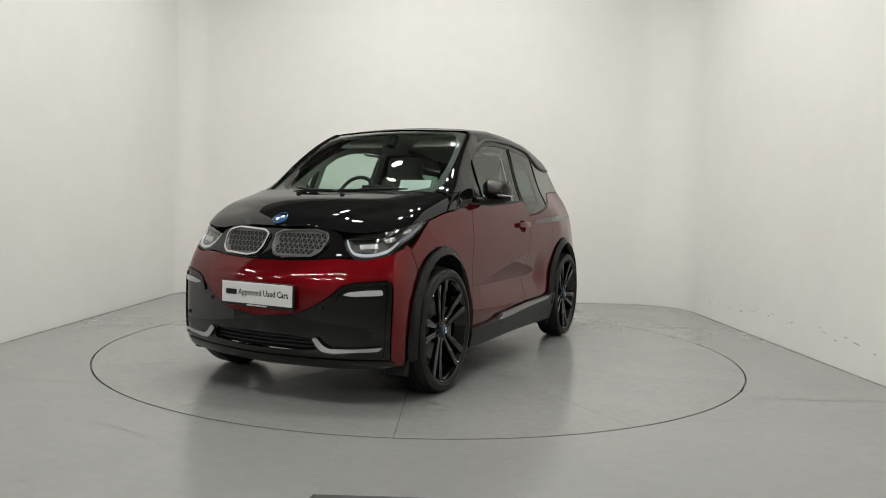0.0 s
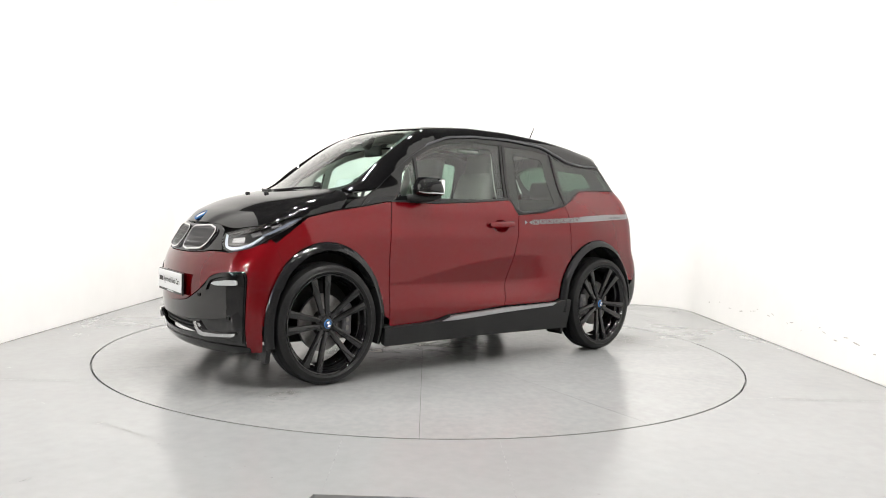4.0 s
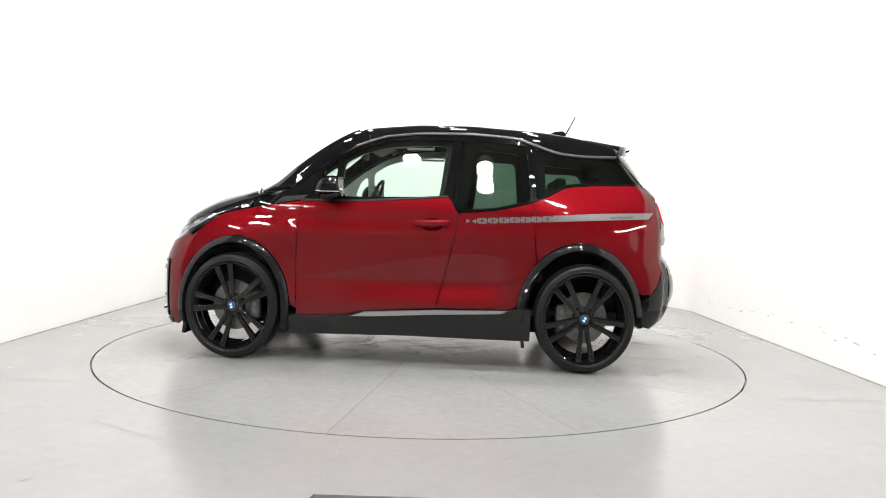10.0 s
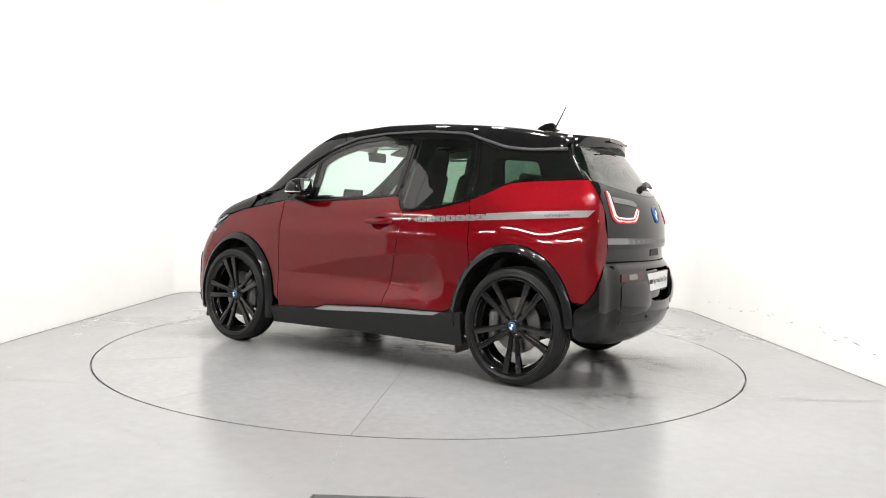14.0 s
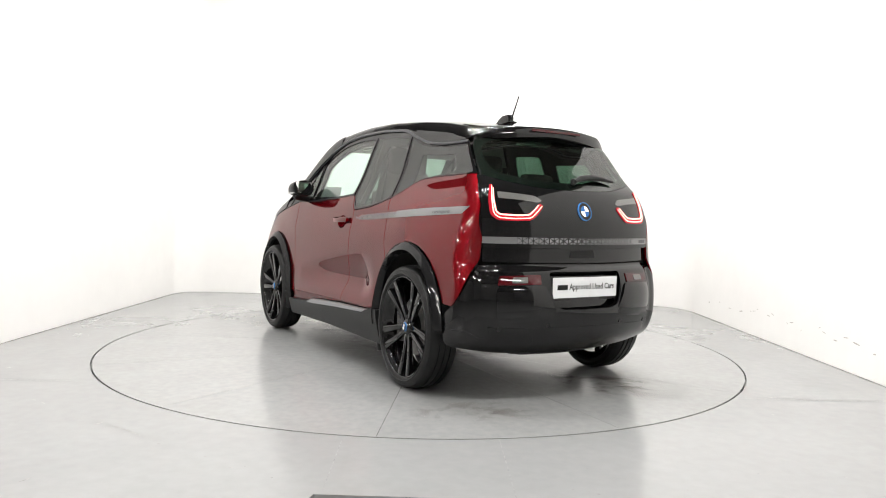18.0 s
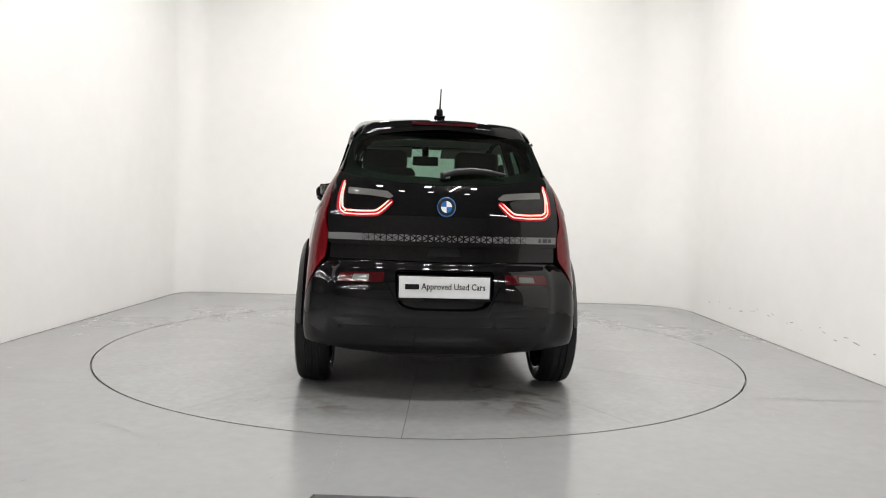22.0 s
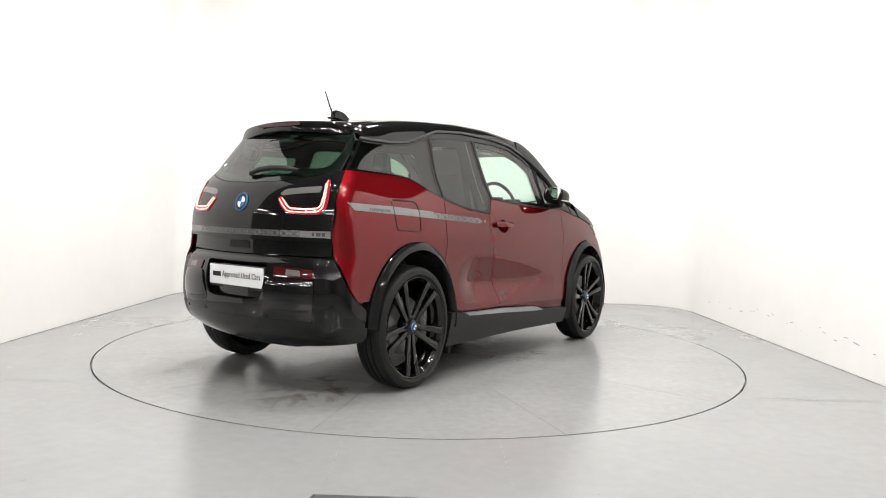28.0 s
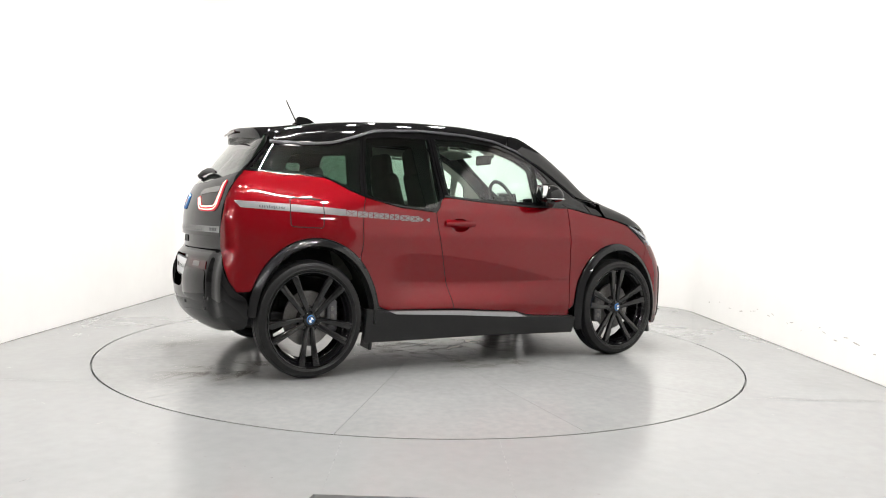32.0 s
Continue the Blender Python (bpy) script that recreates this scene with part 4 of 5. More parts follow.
def build_front():
    F = "F"
    panel("front_bumper", F, sym([(0, .815), (10, .816), (18, .824), (24, .838), (29, .836, .01), (33, .832), (41, .866), (44.3, .903), (47.4, .891, .004), (49.1, .83), (49.9, .787, .004), (49.6, .744), (47.8, .648), (46.2, .521),
                                  (45.5, .385), (45.6, .294), (45.4, .236, .012), (41.2, .236, .006), (40.9, .402), (41.3, .687), (40.4, .731), (31, .712), (26.9, .690), (24.3, .640), (20, .580), (13, .516), (0, .488)], F),
          RED, car, "dark red front bumper", gap=.001, r=.05, res=.035)
    low = panel("lower_front", F, sym([(0, .486), (13, .513), (20, .577), (24.6, .636), (27.1, .687), (31.1, .708), (40.2, .728), (41.0, .687), (40.6, .402), (40.8, .258, .01), (26.7, .252), (0, .246)], F),
                PIANO, car, "gloss black lower bumper", off=-.004, r=.05,
                holes=[sym([(0, .392), (10, .392), (18.6, .384, .02), (20.2, .318, .02), (10, .300), (0, .298)], F)], res=.035)
    for s in (1, -1):
        panel("bumper_bracket", F, ribbon(F, [(45.6, .912), (46.6, .902), (47.4, .891), (49.1, .83), (49.9, .787), (49.6, .744), (47.8, .648), (46.2, .521), (45.5, .400)], .030), RED, car, off=-.0035, thick=.004, r=.01, side=s, res=.02)
    panel("inner_nose", F, sym([(0, .98), (20, .98), (45, 1.0), (60, 1.03), (60, .80), (52, .74), (47.5, .5), (47, .28), (0, .28)], F), DARK, car, "dark structure behind the nose", off=-.075, thick=.004, res=.08)
    panel("grille_back", F, sym([(0, .42), (22, .42), (23, .27), (0, .27)], F), DARK, low, off=-.07, thick=.004)
    for z in (.325, .350, .374):
        panel("slat", F, ribbon(F, [(a, z) for a in np.linspace(-20, 20, 17)], .008), SATIN, low, off=-.025, thick=.02, r=.002)
    panel("splitter", F, sym([(0, .262), (26, .266), (38, .272), (42.2, .268, .01), (42.4, .238, .01), (37, .222), (26, .214), (0, .208)], F), PIANO, car, "black front lip", off=.004, thick=.05, r=.01)
    nose_panel = panel("nose_panel", F, sym([(0, 1.004), (10, 1.010), (22, 1.002), (26.0, .965), (27.0, .90), (29.2, .846), (24, .842), (18, .828), (10, .820), (0, .819)], F), BLACK, car,
                       "gloss black nose round the grilles", gap=.001)
    for s in (1, -1):
        k = [(1.3, .962), (4, .984), (17, .994), (21.4, .976), (22.2, .945), (20.1, .868), (17.4, .837), (7.2, .826), (3.4, .838), (1.8, .88)]
        kid = panel("kidney_grille", F, k, CHROME, car, "satin silver grille surround", off=.016, thick=.03, r=.016, side=s, res=.02,
                    holes=[[tuple(v / np.array(SCALE[F])) for v in shrink(np.array(k) * np.array(SCALE[F]), .0095)]])
        panel("grille_mesh_back", F, k, MESH_GREY, kid, off=.003, thick=.004, side=s, r=.016)
        inner = shrink(np.array(k) * np.array(SCALE[F]), .011)
        tris, w, h = [], .036, .030
        for j in range(7):
            for i in range(19):
                x, z = i * w + (w / 2 if j % 2 else 0), .822 + j * h
                for t in ([(x - w * .38, z + h * .06), (x + w * .38, z + h * .06), (x, z + h * .80)], [(x + w * .12, z + h * .90), (x + w * .88, z + h * .90), (x + w * .5, z + h * .16)]):
                    if inside(inner, np.array(t)).all():
                        tris.append([(q[0] / SCALE[F][0], q[1]) for q in t])
        tiles("grille_mesh", F, tris, INK, kid, off=.0055, side=s, label="dark triangular openings of the grille")
        # head lamp
        hl = [(26.4, .948), (34, .977), (41, 1.002), (47, 1.035), (52, 1.058), (56.2, 1.066, .004), (51, .992), (44.4, .926), (40.6, .872), (33, .840), (29.6, .852), (27.4, .898)]
        lamp = panel("headlamp", F, hl, BOWL, car, "wedge-shaped headlamp with a bright U", off=-.030, thick=.004, side=s, res=.03)
        panel("drl_tube", F, ribbon(F, [(27.6, .948), (28.4, .905), (30.0, .872), (33.0, .861), (37.0, .872), (40.2, .892), (42.6, .925), (44.0, .948)],
              [.008, .012, .015, .016, .016, .015, .012, .008]), DRL, lamp, "lit white U-shaped daytime lamp", off=-.008, thick=.012, r=.03, side=s, res=.012)
        panel("lamp_module", F, [(31.5, .925), (37.0, .935), (37.4, .905), (31.8, .898)], REFLECTOR, lamp, off=-.012, thick=.012, r=.006, side=s, res=.02)
        panel("lamp_module", F, [(39, .955), (42.4, .975), (43.2, .955), (40, .935)], REFLECTOR, lamp, off=-.012, thick=.012, r=.006, side=s, res=.02)
        panel("lamp_blade", F, ribbon(F, [(43.4, .944), (46.2, .966), (49.4, 1.000), (52.0, 1.030), (54.2, 1.052)], [.008, .015, .018, .014, .006]), BLADE, lamp, "clear bluish light guide", off=-.006, thick=.014, r=.01, side=s, res=.012)
        panel("lamp_module", F, [(45.5, 1.004), (48.6, 1.022), (49.2, 1.010), (46.2, .990)], REFLECTOR, lamp, off=-.014, thick=.01, r=.004, side=s, res=.02)
        panel("lamp_bezel", F, [(29.2, .886), (37.6, .884), (40.2, .905), (30.0, .902)], SMOKE, lamp, off=-.016, thick=.01, r=.006, side=s, res=.02)
        panel("lamp_brow", F, [(27.2, .946), (34, .972), (41, .997), (45, 1.018), (46, 1.018), (42.5, .985), (38, .962), (30, .940)], BLACK, lamp, off=-.010, thick=.01, r=.01, side=s, res=.02)
        panel("lamp_cover", F, hl, COVER, lamp, "clear lamp cover", off=.001, thick=.004, side=s, res=.03)
        # fog lamp slot and bright blade
        pod = panel("air_curtain", F, ribbon(F, [(24.8, .60), (26.6, .668), (31, .694), (36, .706), (39.4, .712), (40.0, .68), (39.8, .52), (39.7, .36), (39.5, .29)], .020), PIANO, car,
                    "gloss black raised surround of the fog lamp", off=.006, thick=.02, r=.03, side=s, res=.02)
        panel("fog_lamp", F, [(27.4, .640), (29, .655), (34.2, .670), (38.2, .674), (38.4, .644), (30, .632)], LENS, pod, "slim white fog lamp lens", off=.006, thick=.02, r=.012, side=s, res=.02)
        panel("blade", F, [(18.7, .384), (20.3, .394), (22.2, .352), (24.2, .336), (31.5, .341), (38.6, .357), (37.6, .334), (25.1, .311), (21.9, .316), (20.2, .344)], CHROME, car,
              "bright silver bumper blade", off=lambda a, b: .012 + .010 * np.clip((a - 18) / 4, 0, 1), thick=.03, r=.012, side=s, res=.02)
    plate("front", pose(2.026, 0, .6163, 0, 0, 90))
    badge(cast("X", [1.815], [0])[0] + np.array([0.006, 0, 0.012]), (0.55, 0, 0.83), .045)


def tiles(name, kind, polys, mat, parent, off=.003, side=1, label=""):
    """Many small flat pieces laid on the body's surface, joined."""
    verts, faces = [], []
    for q in polys:
        faces.append(tuple(range(len(verts), len(verts) + len(q))))
        verts += list(q)
    ab = np.array(verts, float)
    pos = cast(kind, ab[:, 0], ab[:, 1])
    nor = slope(pos)
    pos = pos + nor * off
    good = []
    for f in faces:
        a, b, c = (pos[i] for i in f[:3])
        good.append(f if np.dot(np.cross(b - a, c - a), nor[f[0]]) > 0 else f[::-1])
    if side < 0:
        pos = pos * np.array([1, -1, 1])
        good = [f[::-1] for f in good]
    return tagged(link(name, pos, good, mat, parent, label, smooth=False), kind="stuff")


def plate(where, m):
    """A white registration-sized plate with a line of black letters, a dark bar before them and a small line below."""
    w, h = .52, .111 * S
    ob = part("plate_holder", block(w + .016, .012, h + .022, .003, m=m @ pose(0, .010, -.006)), SATIN, car, "black plate holder")
    pl = part("number_plate", block(w, .006, h, .0025, m=m @ pose(0, 0, 0)), PLATE, ob, "white dealer plate with black lettering")
    v, f = words("Approved Used Cars", .040, .80, .0009)
    wide = v[:, 0].max()
    start = -.132
    k = .366 / wide
    pos = [m @ Vector((start + x * k, -.0042, -.012 + z * S * .82)) for x, z in v]
    link("letters", pos, f, INK, pl, "black letters", smooth=False)
    part("letter_bar", block(.080, .001, .030, m=m @ pose(-.186, -.0040, .002)), INK, pl)
    part("small_bar", block(.15, .001, .008, m=m @ pose(0, .0035, -.071)), BADGE_WHITE, ob)
    return ob


def badge(at, n, r, parent=None, name="badge"):
    """A round enamel badge in plain blue and white quarters with a dark rim."""
    m = Vector(n).to_track_quat("Y", "Z").to_matrix().to_4x4()
    m.translation = Vector(at)
    m = m @ Matrix.Diagonal((1, 1, S, 1))
    ring = part(name, lathe([(0.0, .002), (r * .9, .004), (r, .003), (r * 1.04, -.004)], 40), BADGE_BLUE, parent or car, "round blue and white badge", smooth=True)
    ring.data.transform(m)
    bm = lathe([(r * .62, .0052), (r * .66, .0062), (r * .90, .0062), (r * .94, .0048)], 40)
    q = part("badge_rim", bm, INK, ring, smooth=True)
    q.data.transform(m)
    for i in range(4):
        pts = [(0, 0)] + [(r * .62 * math.cos(a), r * .62 * math.sin(a)) for a in np.linspace(i * math.pi / 2, (i + 1) * math.pi / 2, 8)]
        q = part("badge_quarter", prism(pts, .003, .006), BADGE_WHITE if i % 2 else BADGE_BLUE, ring)
        q.data.transform(m)
    q = part("badge_edge", lathe([(r * .94, .004), (r * .97, .009), (r * 1.03, .008), (r * 1.07, .0)], 40), ENAMEL, ring, smooth=True)
    q.data.transform(m)
    return ring


build_front()


def build_top():
    X = "X"
    panel("bonnet", X, sym([(1.850, 0), (1.848, 20), (1.838, 38), (1.812, 55.6), (1.800, 63.0), (1.775, 67.2), (1.70, 70.3), (1.62, 69.8), (1.529, 69.0), (1.412, 67.9), (1.243, 65.5), (1.180, 64.8, .01), (1.125, 60.5, .02), (1.14, 57), (1.236, 44), (1.325, 20), (1.345, 0)], X),
          BLACK, car, "gloss black bonnet", gap=.001, r=.08, res=.03,
          off=lambda a, b: .016 / (1 + np.exp((np.abs(b) - np.interp(a, [1.15, 1.5, 1.72, 1.85], [58, 57, 50, 40])) / 1.6)))
    panel("cowl", X, sym([(1.352, 0), (1.330, 20), (1.243, 44), (1.13, 58), (1.05, 58), (1.15, 47), (1.26, 20), (1.28, 0)], X), SATIN, car, "black scuttle below the windscreen", off=-.014, thick=.02, r=.05)
    ws = [(1.318, 0), (1.300, 20), (1.215, 43.0), (1.10, 52.2, .03), (1.02, 51.0), (.871, 44.5), (.66, 36.9), (.44, 30.0, .03), (.475, 20), (.490, 0)]
    panel("windscreen", X, sym(ws, X), SHIELD, car, "raked clear windscreen", off=-.008, thick=.005, r=.06, res=.05)
    panel("screen_border", X, sym([(1.322, 0), (1.304, 20), (1.219, 43.6), (1.10, 53.0, .03), (1.02, 51.8), (.871, 45.3), (.66, 37.7), (.43, 30.8, .03), (.468, 20), (.482, 0)], X), INK, car, "black screen edge", off=-.013, thick=.004, r=.06, res=.04,
          holes=[sym([(1.285, 0), (1.27, 20), (1.185, 41.8), (1.06, 49.4), (.871, 42.8), (.68, 35.8), (.51, 29.0, .05), (.53, 16), (.56, 8), (.56, 0)], X)])
    for s in (1, -1):
        panel("a_pillar", X, [(1.12, 53.4, .01), (1.02, 51.6), (.871, 45.1), (.66, 37.5), (.43, 30.6, .01), (.35, 30.4, .004), (.322, 34.6, .004), (.414, 36.8), (.616, 43.0), (.773, 49.7), (.888, 55.7), (.95, 56.6), (1.10, 57.2, .01)], BLACK, car,
              "gloss black windscreen pillar", side=s, off=lambda a, b: np.interp(a, [.32, .45, .6, .85, 1.0], [.003, .012, .018, .014, .005]), thick=.035, r=.06, gap=.001, res=.018)
    panel("roof", X, sym([(.476, 0), (.462, 20), (.42, 29), (.345, 30.8, .004), (.318, 34.6, .004), (.206, 33.2), (-.047, 31.9), (-.432, 31.5), (-.776, 32.4), (-.906, 34.0), (-1.081, 35.8), (-1.259, 35.7), (-1.500, 34.0, .02), (-1.560, 28), (-1.600, 14), (-1.61, 0)], X),
          BLACK, car, "gloss black roof", r=.08, res=.03, thick=.02)
    panel("roof_hatch", X, sym([(.33, 0), (.325, 14), (.30, 22.5, .03), (-.60, 22.0, .03), (-.63, 10), (-.635, 0)], X), BLACK, car, "gloss black raised roof centre", off=.003, thick=.006, r=.05, res=.05)
    panel("roof_lining", X, sym([(.40, 0), (.38, 30), (.2, 30), (-1.45, 29), (-1.5, 0)], X), LINING, car, "grey roof lining", off=-.045, thick=.006, res=.1)
    # rear spoiler
    vs, fs, ys = [], [], np.linspace(-.535, .535, 37)
    for y in ys:
        u = abs(y) / .535
        drop = .085 * max(0, (u - .78) / .22) ** 2
        sink = .06 * max(0, (u - .86) / .14) ** 2
        xs = (-1.30, -1.46)
        zs = [float(cast("X", [x], [0])[0][2]) - float(camber(np.array([x]))[0]) * y * y + .003 - sink for x in xs]
        xt, zt = -1.672 + .42 * y * y, 1.678 - .10 * y * y - drop
        vs += [(xs[0], y, zs[0] - .004), (xs[1], y, zs[1]), ((xt + xs[1]) / 2, y, (zs[1] + zt) / 2 + .004), (xt + .008, y, zt + .002), (xt, y, zt - .008), (xt + .004, y, zt - .055 - .02 * u), (xt + .06, y, zt - .072 - .03 * u),
               (xt + .12, y, zt - .085 - .03 * u), (-1.40, y, zt - .09)]
    k = 9
    for i in range(len(ys) - 1):
        for j in range(k):
            a, b = i * k + j, i * k + (j + 1) % k
            fs.append((a, b, b + k, a + k))
    fs += [tuple(range(k))[::-1], tuple(range((len(ys) - 1) * k, len(ys) * k))]
    sp = link("roof_spoiler", vs, fs, BLACK, car, "gloss black roof spoiler")
    sp.data.set_sharp_from_angle(angle=radians(48))
    part("brake_light", block(.008, .40, .016, .003, m=pose(-1.672, 0, 1.655)), RED_LENS, sp, "slim red high brake light")
    # aerial
    z = float(cast("X", [-1.12], [0])[0][2])
    fin = [(-1.00, z - .002), (-1.06, z + .042), (-1.10, z + .062), (-1.165, z + .068), (-1.185, z + .05), (-1.190, z - .012)]
    aer = part("aerial", prism(fin, -.022, .022, .008), BLACK, car, "black aerial fin with a short rod")
    part("aerial_rod", rod([(-1.178, 0, z + .02), (-1.225, 0, z + .11), (-1.262, 0, z + .185)], [.006, .005, .004], 8), INK, aer, smooth=True)
    part("aerial_foot", block(.21, .075, .012, .005, m=pose(-1.10, 0, z + .002, 0, 6)), BLACK, aer)
    # front wipers and washer jets
    for a, b in ((-34, 6), (6, 46)):
        q = cast("X", np.interp(np.linspace(a, b, 9), [-50, -20, 0, 20, 50], [1.165, 1.312, 1.334, 1.312, 1.165]), np.linspace(a, b, 9))
        q = q + slope(q) * .020
        part("wiper", rod([tuple(v) for v in q], [.004] + [.008] * 7 + [.004], 8), INK, car, "black windscreen wiper", smooth=True)
    for a in (-21, 21):
        q = cast("X", [1.43], [a])[0]
        part("washer_jet", block(.03, .022, .02, .005, m=pose(q[0], q[1], q[2] + .022)), SATIN, car)


build_top()


def build_rear():
    R = "R"
    gate = panel("tailgate", R, sym([(0, 1.272), (17, 1.284), (30, 1.322), (36.8, 1.352), (38.4, 1.352, .01), (36.9, 1.25), (36.3, 1.172), (35.8, 1.018), (35.5, .925, .006), (0, .922)], R), BLACK, car, "gloss black tailgate", gap=.001, r=.05, res=.04)
    panel("tailgate_foot", R, sym([(0, .921), (35.3, .924, .006), (35.2, .842, .006), (0, .838)], R), BLACK, gate, "recessed lower band of the tailgate", off=-.020, thick=.02)
    panel("inner_tail", R, sym([(0, 1.25), (30, 1.30), (44, 1.33), (44, .62), (46, .5), (46, .3), (0, .3)], R), DARK, car, "dark structure behind the tailgate", off=-.06, thick=.004, res=.08)
    panel("handle_recess", R, [(5.2, .912), (-4.2, .914), (-5.0, .868), (5.8, .866)], INK, gate, "dark handle recess", off=-.016, thick=.01, r=.01, res=.02)
    panel("rear_screen", R, sym([(0, 1.276), (17, 1.288), (30, 1.326), (36.5, 1.354, .01), (39.2, 1.46), (41.3, 1.555, .02), (39, 1.625), (20, 1.65), (0, 1.655)], R), PRIVACY, car, "dark tinted rear screen", off=-.003, thick=.005, r=.06, res=.05, flat=.4)
    panel("rear_screen_border", R, sym([(0, 1.270), (17, 1.282), (30, 1.320), (36.7, 1.350, .01), (39.4, 1.46), (41.5, 1.56, .03), (40, 1.64), (20, 1.665), (0, 1.67)], R), INK, car, "black edge of the rear screen", off=-.008, thick=.004, r=.06, res=.04,
          holes=[sym([(0, 1.325), (17, 1.335), (27, 1.362), (32.5, 1.385, .04), (36.5, 1.47), (38.0, 1.54, .05), (33, 1.585), (20, 1.595), (0, 1.60)], R)])
    for s in (1, -1):
        path = [(33.6, 1.290), (33.4, 1.20), (32.7, 1.125), (31.2, 1.104), (26, 1.100), (21.0, 1.104), (19.0, 1.135), (16.9, 1.180)]
        lamp = panel("tail_lamp", R, ribbon(R, path, [.018, .032, .038, .040, .038, .038, .038, .028]), TAIL_RED, car, "lit red U-shaped tail lamp", off=.006, thick=.016, r=.02, side=s, res=.014)
        for inner, w in (([(33.4, 1.285), (33.2, 1.20), (32.6, 1.122), (31.0, 1.098), (26, 1.094), (20.8, 1.099), (18.9, 1.130), (16.9, 1.170)], .0062),
                         ([(32.9, 1.270), (32.7, 1.20), (31.9, 1.133), (30.7, 1.117), (26, 1.113), (21.5, 1.116), (20.0, 1.138), (18.0, 1.176)], .0085)):
            panel("tail_tube", R, ribbon(R, inner, [w * .5, w, w, w, w, w, w, w * .6]), TAIL_GLOW, lamp, "bright glowing tube", off=.0095, thick=.006, r=.02, side=s, res=.010)
        panel("lamp_bar", R, [(31.6, 1.252), (25, 1.243), (18.8, 1.232), (16.6, 1.204), (17.8, 1.192), (24, 1.206), (31.2, 1.214)], SMOKE, lamp, "smoked grey lamp bar", off=.003, thick=.01, r=.008, side=s, res=.02)
        panel("rear_reflector", R, [(30.4, .760), (17.7, .769), (17.7, .713), (31.0, .708)], RED_LENS, car, "red rear reflector in the bumper", off=.006, thick=.02, r=.008, side=s, res=.02)
        panel("reflector_lens", R, [(26.5, .752), (22.0, .755), (22.0, .722), (26.8, .720)], SMOKE, car, off=.0075, thick=.008, r=.004, side=s, res=.02)
    # rear bumper with its recessed middle, a scooped corner and a rounded upper edge
    def ease(u):
        u = np.clip(u, 0, 1)
        return u * u * (3 - 2 * u)
    recess = sym([(0, .785), (13.6, .785), (14.6, .777, .02), (14.0, .64), (12.8, .585), (9.5, .562), (0, .560)], R)
    bump = panel("rear_bumper", R, sym([(0, .832), (20, .834), (36.1, .830, .01), (38.9, .742), (41.0, .652), (43.4, .578), (46.0, .535, .02), (46.8, .44), (46.0, .345, .03), (38.8, .318), (30.9, .290), (19, .284), (0, .284)], R), BLACK, car,
                 "gloss black rear bumper", gap=.001, r=.06, res=.020, holes=[recess],
                 off=lambda a, b: -.020 * ease((np.abs(a) - 31.0) / 3.6) * ease((40.0 - np.abs(a)) / 5) * ease((b - .36) / .10) - .016 * ease((b - .788) / .045))
    panel("plate_recess", R, [(a * 1.06, (b - .67) * 1.04 + .67) for a, b in [q[:2] for q in recess]], PIANO, bump, "recess round the plate", off=-.048, thick=.01)
    for s in (1, -1):
        cx, cz = 23.4, .610
        panel("bumper_pod", R, [(31.0, .688), (29.6, .704), (25, .706), (16.4, .708), (15.2, .66), (13.8, .60), (12.6, .555), (13.6, .520), (20, .500), (27, .490), (30.6, .488), (31.2, .56)], PIANO, bump,
              "bulging gloss black bumper corner", off=lambda a, b: .002 + .017 * np.clip(1 - np.abs((a - 22.4) / 9.8) ** 2.6 - np.abs((b - .612) / .122) ** 2.6, 0, 1), thick=.012, side=s, r=.05, res=.022)
    panel("tow_cover", R, [(2.2, .497), (-2.4, .498), (-2.2, .446), (2.0, .445)], BLACK, bump, off=.001, thick=.01, r=.004, res=.02)
    panel("diffuser", R, sym([(0, .292), (20, .292), (28, .296), (26.5, .262), (20, .242), (0, .236)], R), SATIN, car, "satin black rear skirt", off=-.02, thick=.05, r=.02)
    plate("rear", pose(-1.992, 0, .690, 0, 0, -90))
    q = cast("R", [0.0], [1.149])
    badge(q[0], slope(q)[0], .051)
    # small round sensors in the bumpers
    for kind, a, b in (("R", 30.2, .452), ("R", 14.9, .470), ("F", 35.1, .439), ("F", 21.0, .560)):
        for s in (1, -1):
            w = SCALE[kind][0]
            panel("parking_sensor", kind, [(a + .011 / w * math.cos(q), b + .012 * math.sin(q)) for q in np.linspace(0, 2 * math.pi, 13)[:-1]], SATIN, car, "small round black sensor", off=.0035, thick=.006, r=.002, side=s, res=.02)
    # rear wiper
    path = [(1.0, 1.318), (-3, 1.342), (-9, 1.354), (-15, 1.350), (-21.5, 1.336)]
    q = cast(R, [p[0] for p in path], [p[1] for p in path])
    q = q + slope(q) * .022
    wip = part("rear_wiper", rod([tuple(v) for v in q], [.014, .020, .020, .016, .008], 10), SATIN, car, "black rear wiper", smooth=True)
    part("wiper_pivot", block(.03, .035, .04, .01, m=pose(*(q[0] + np.array([.012, 0, 0])))), SATIN, wip)
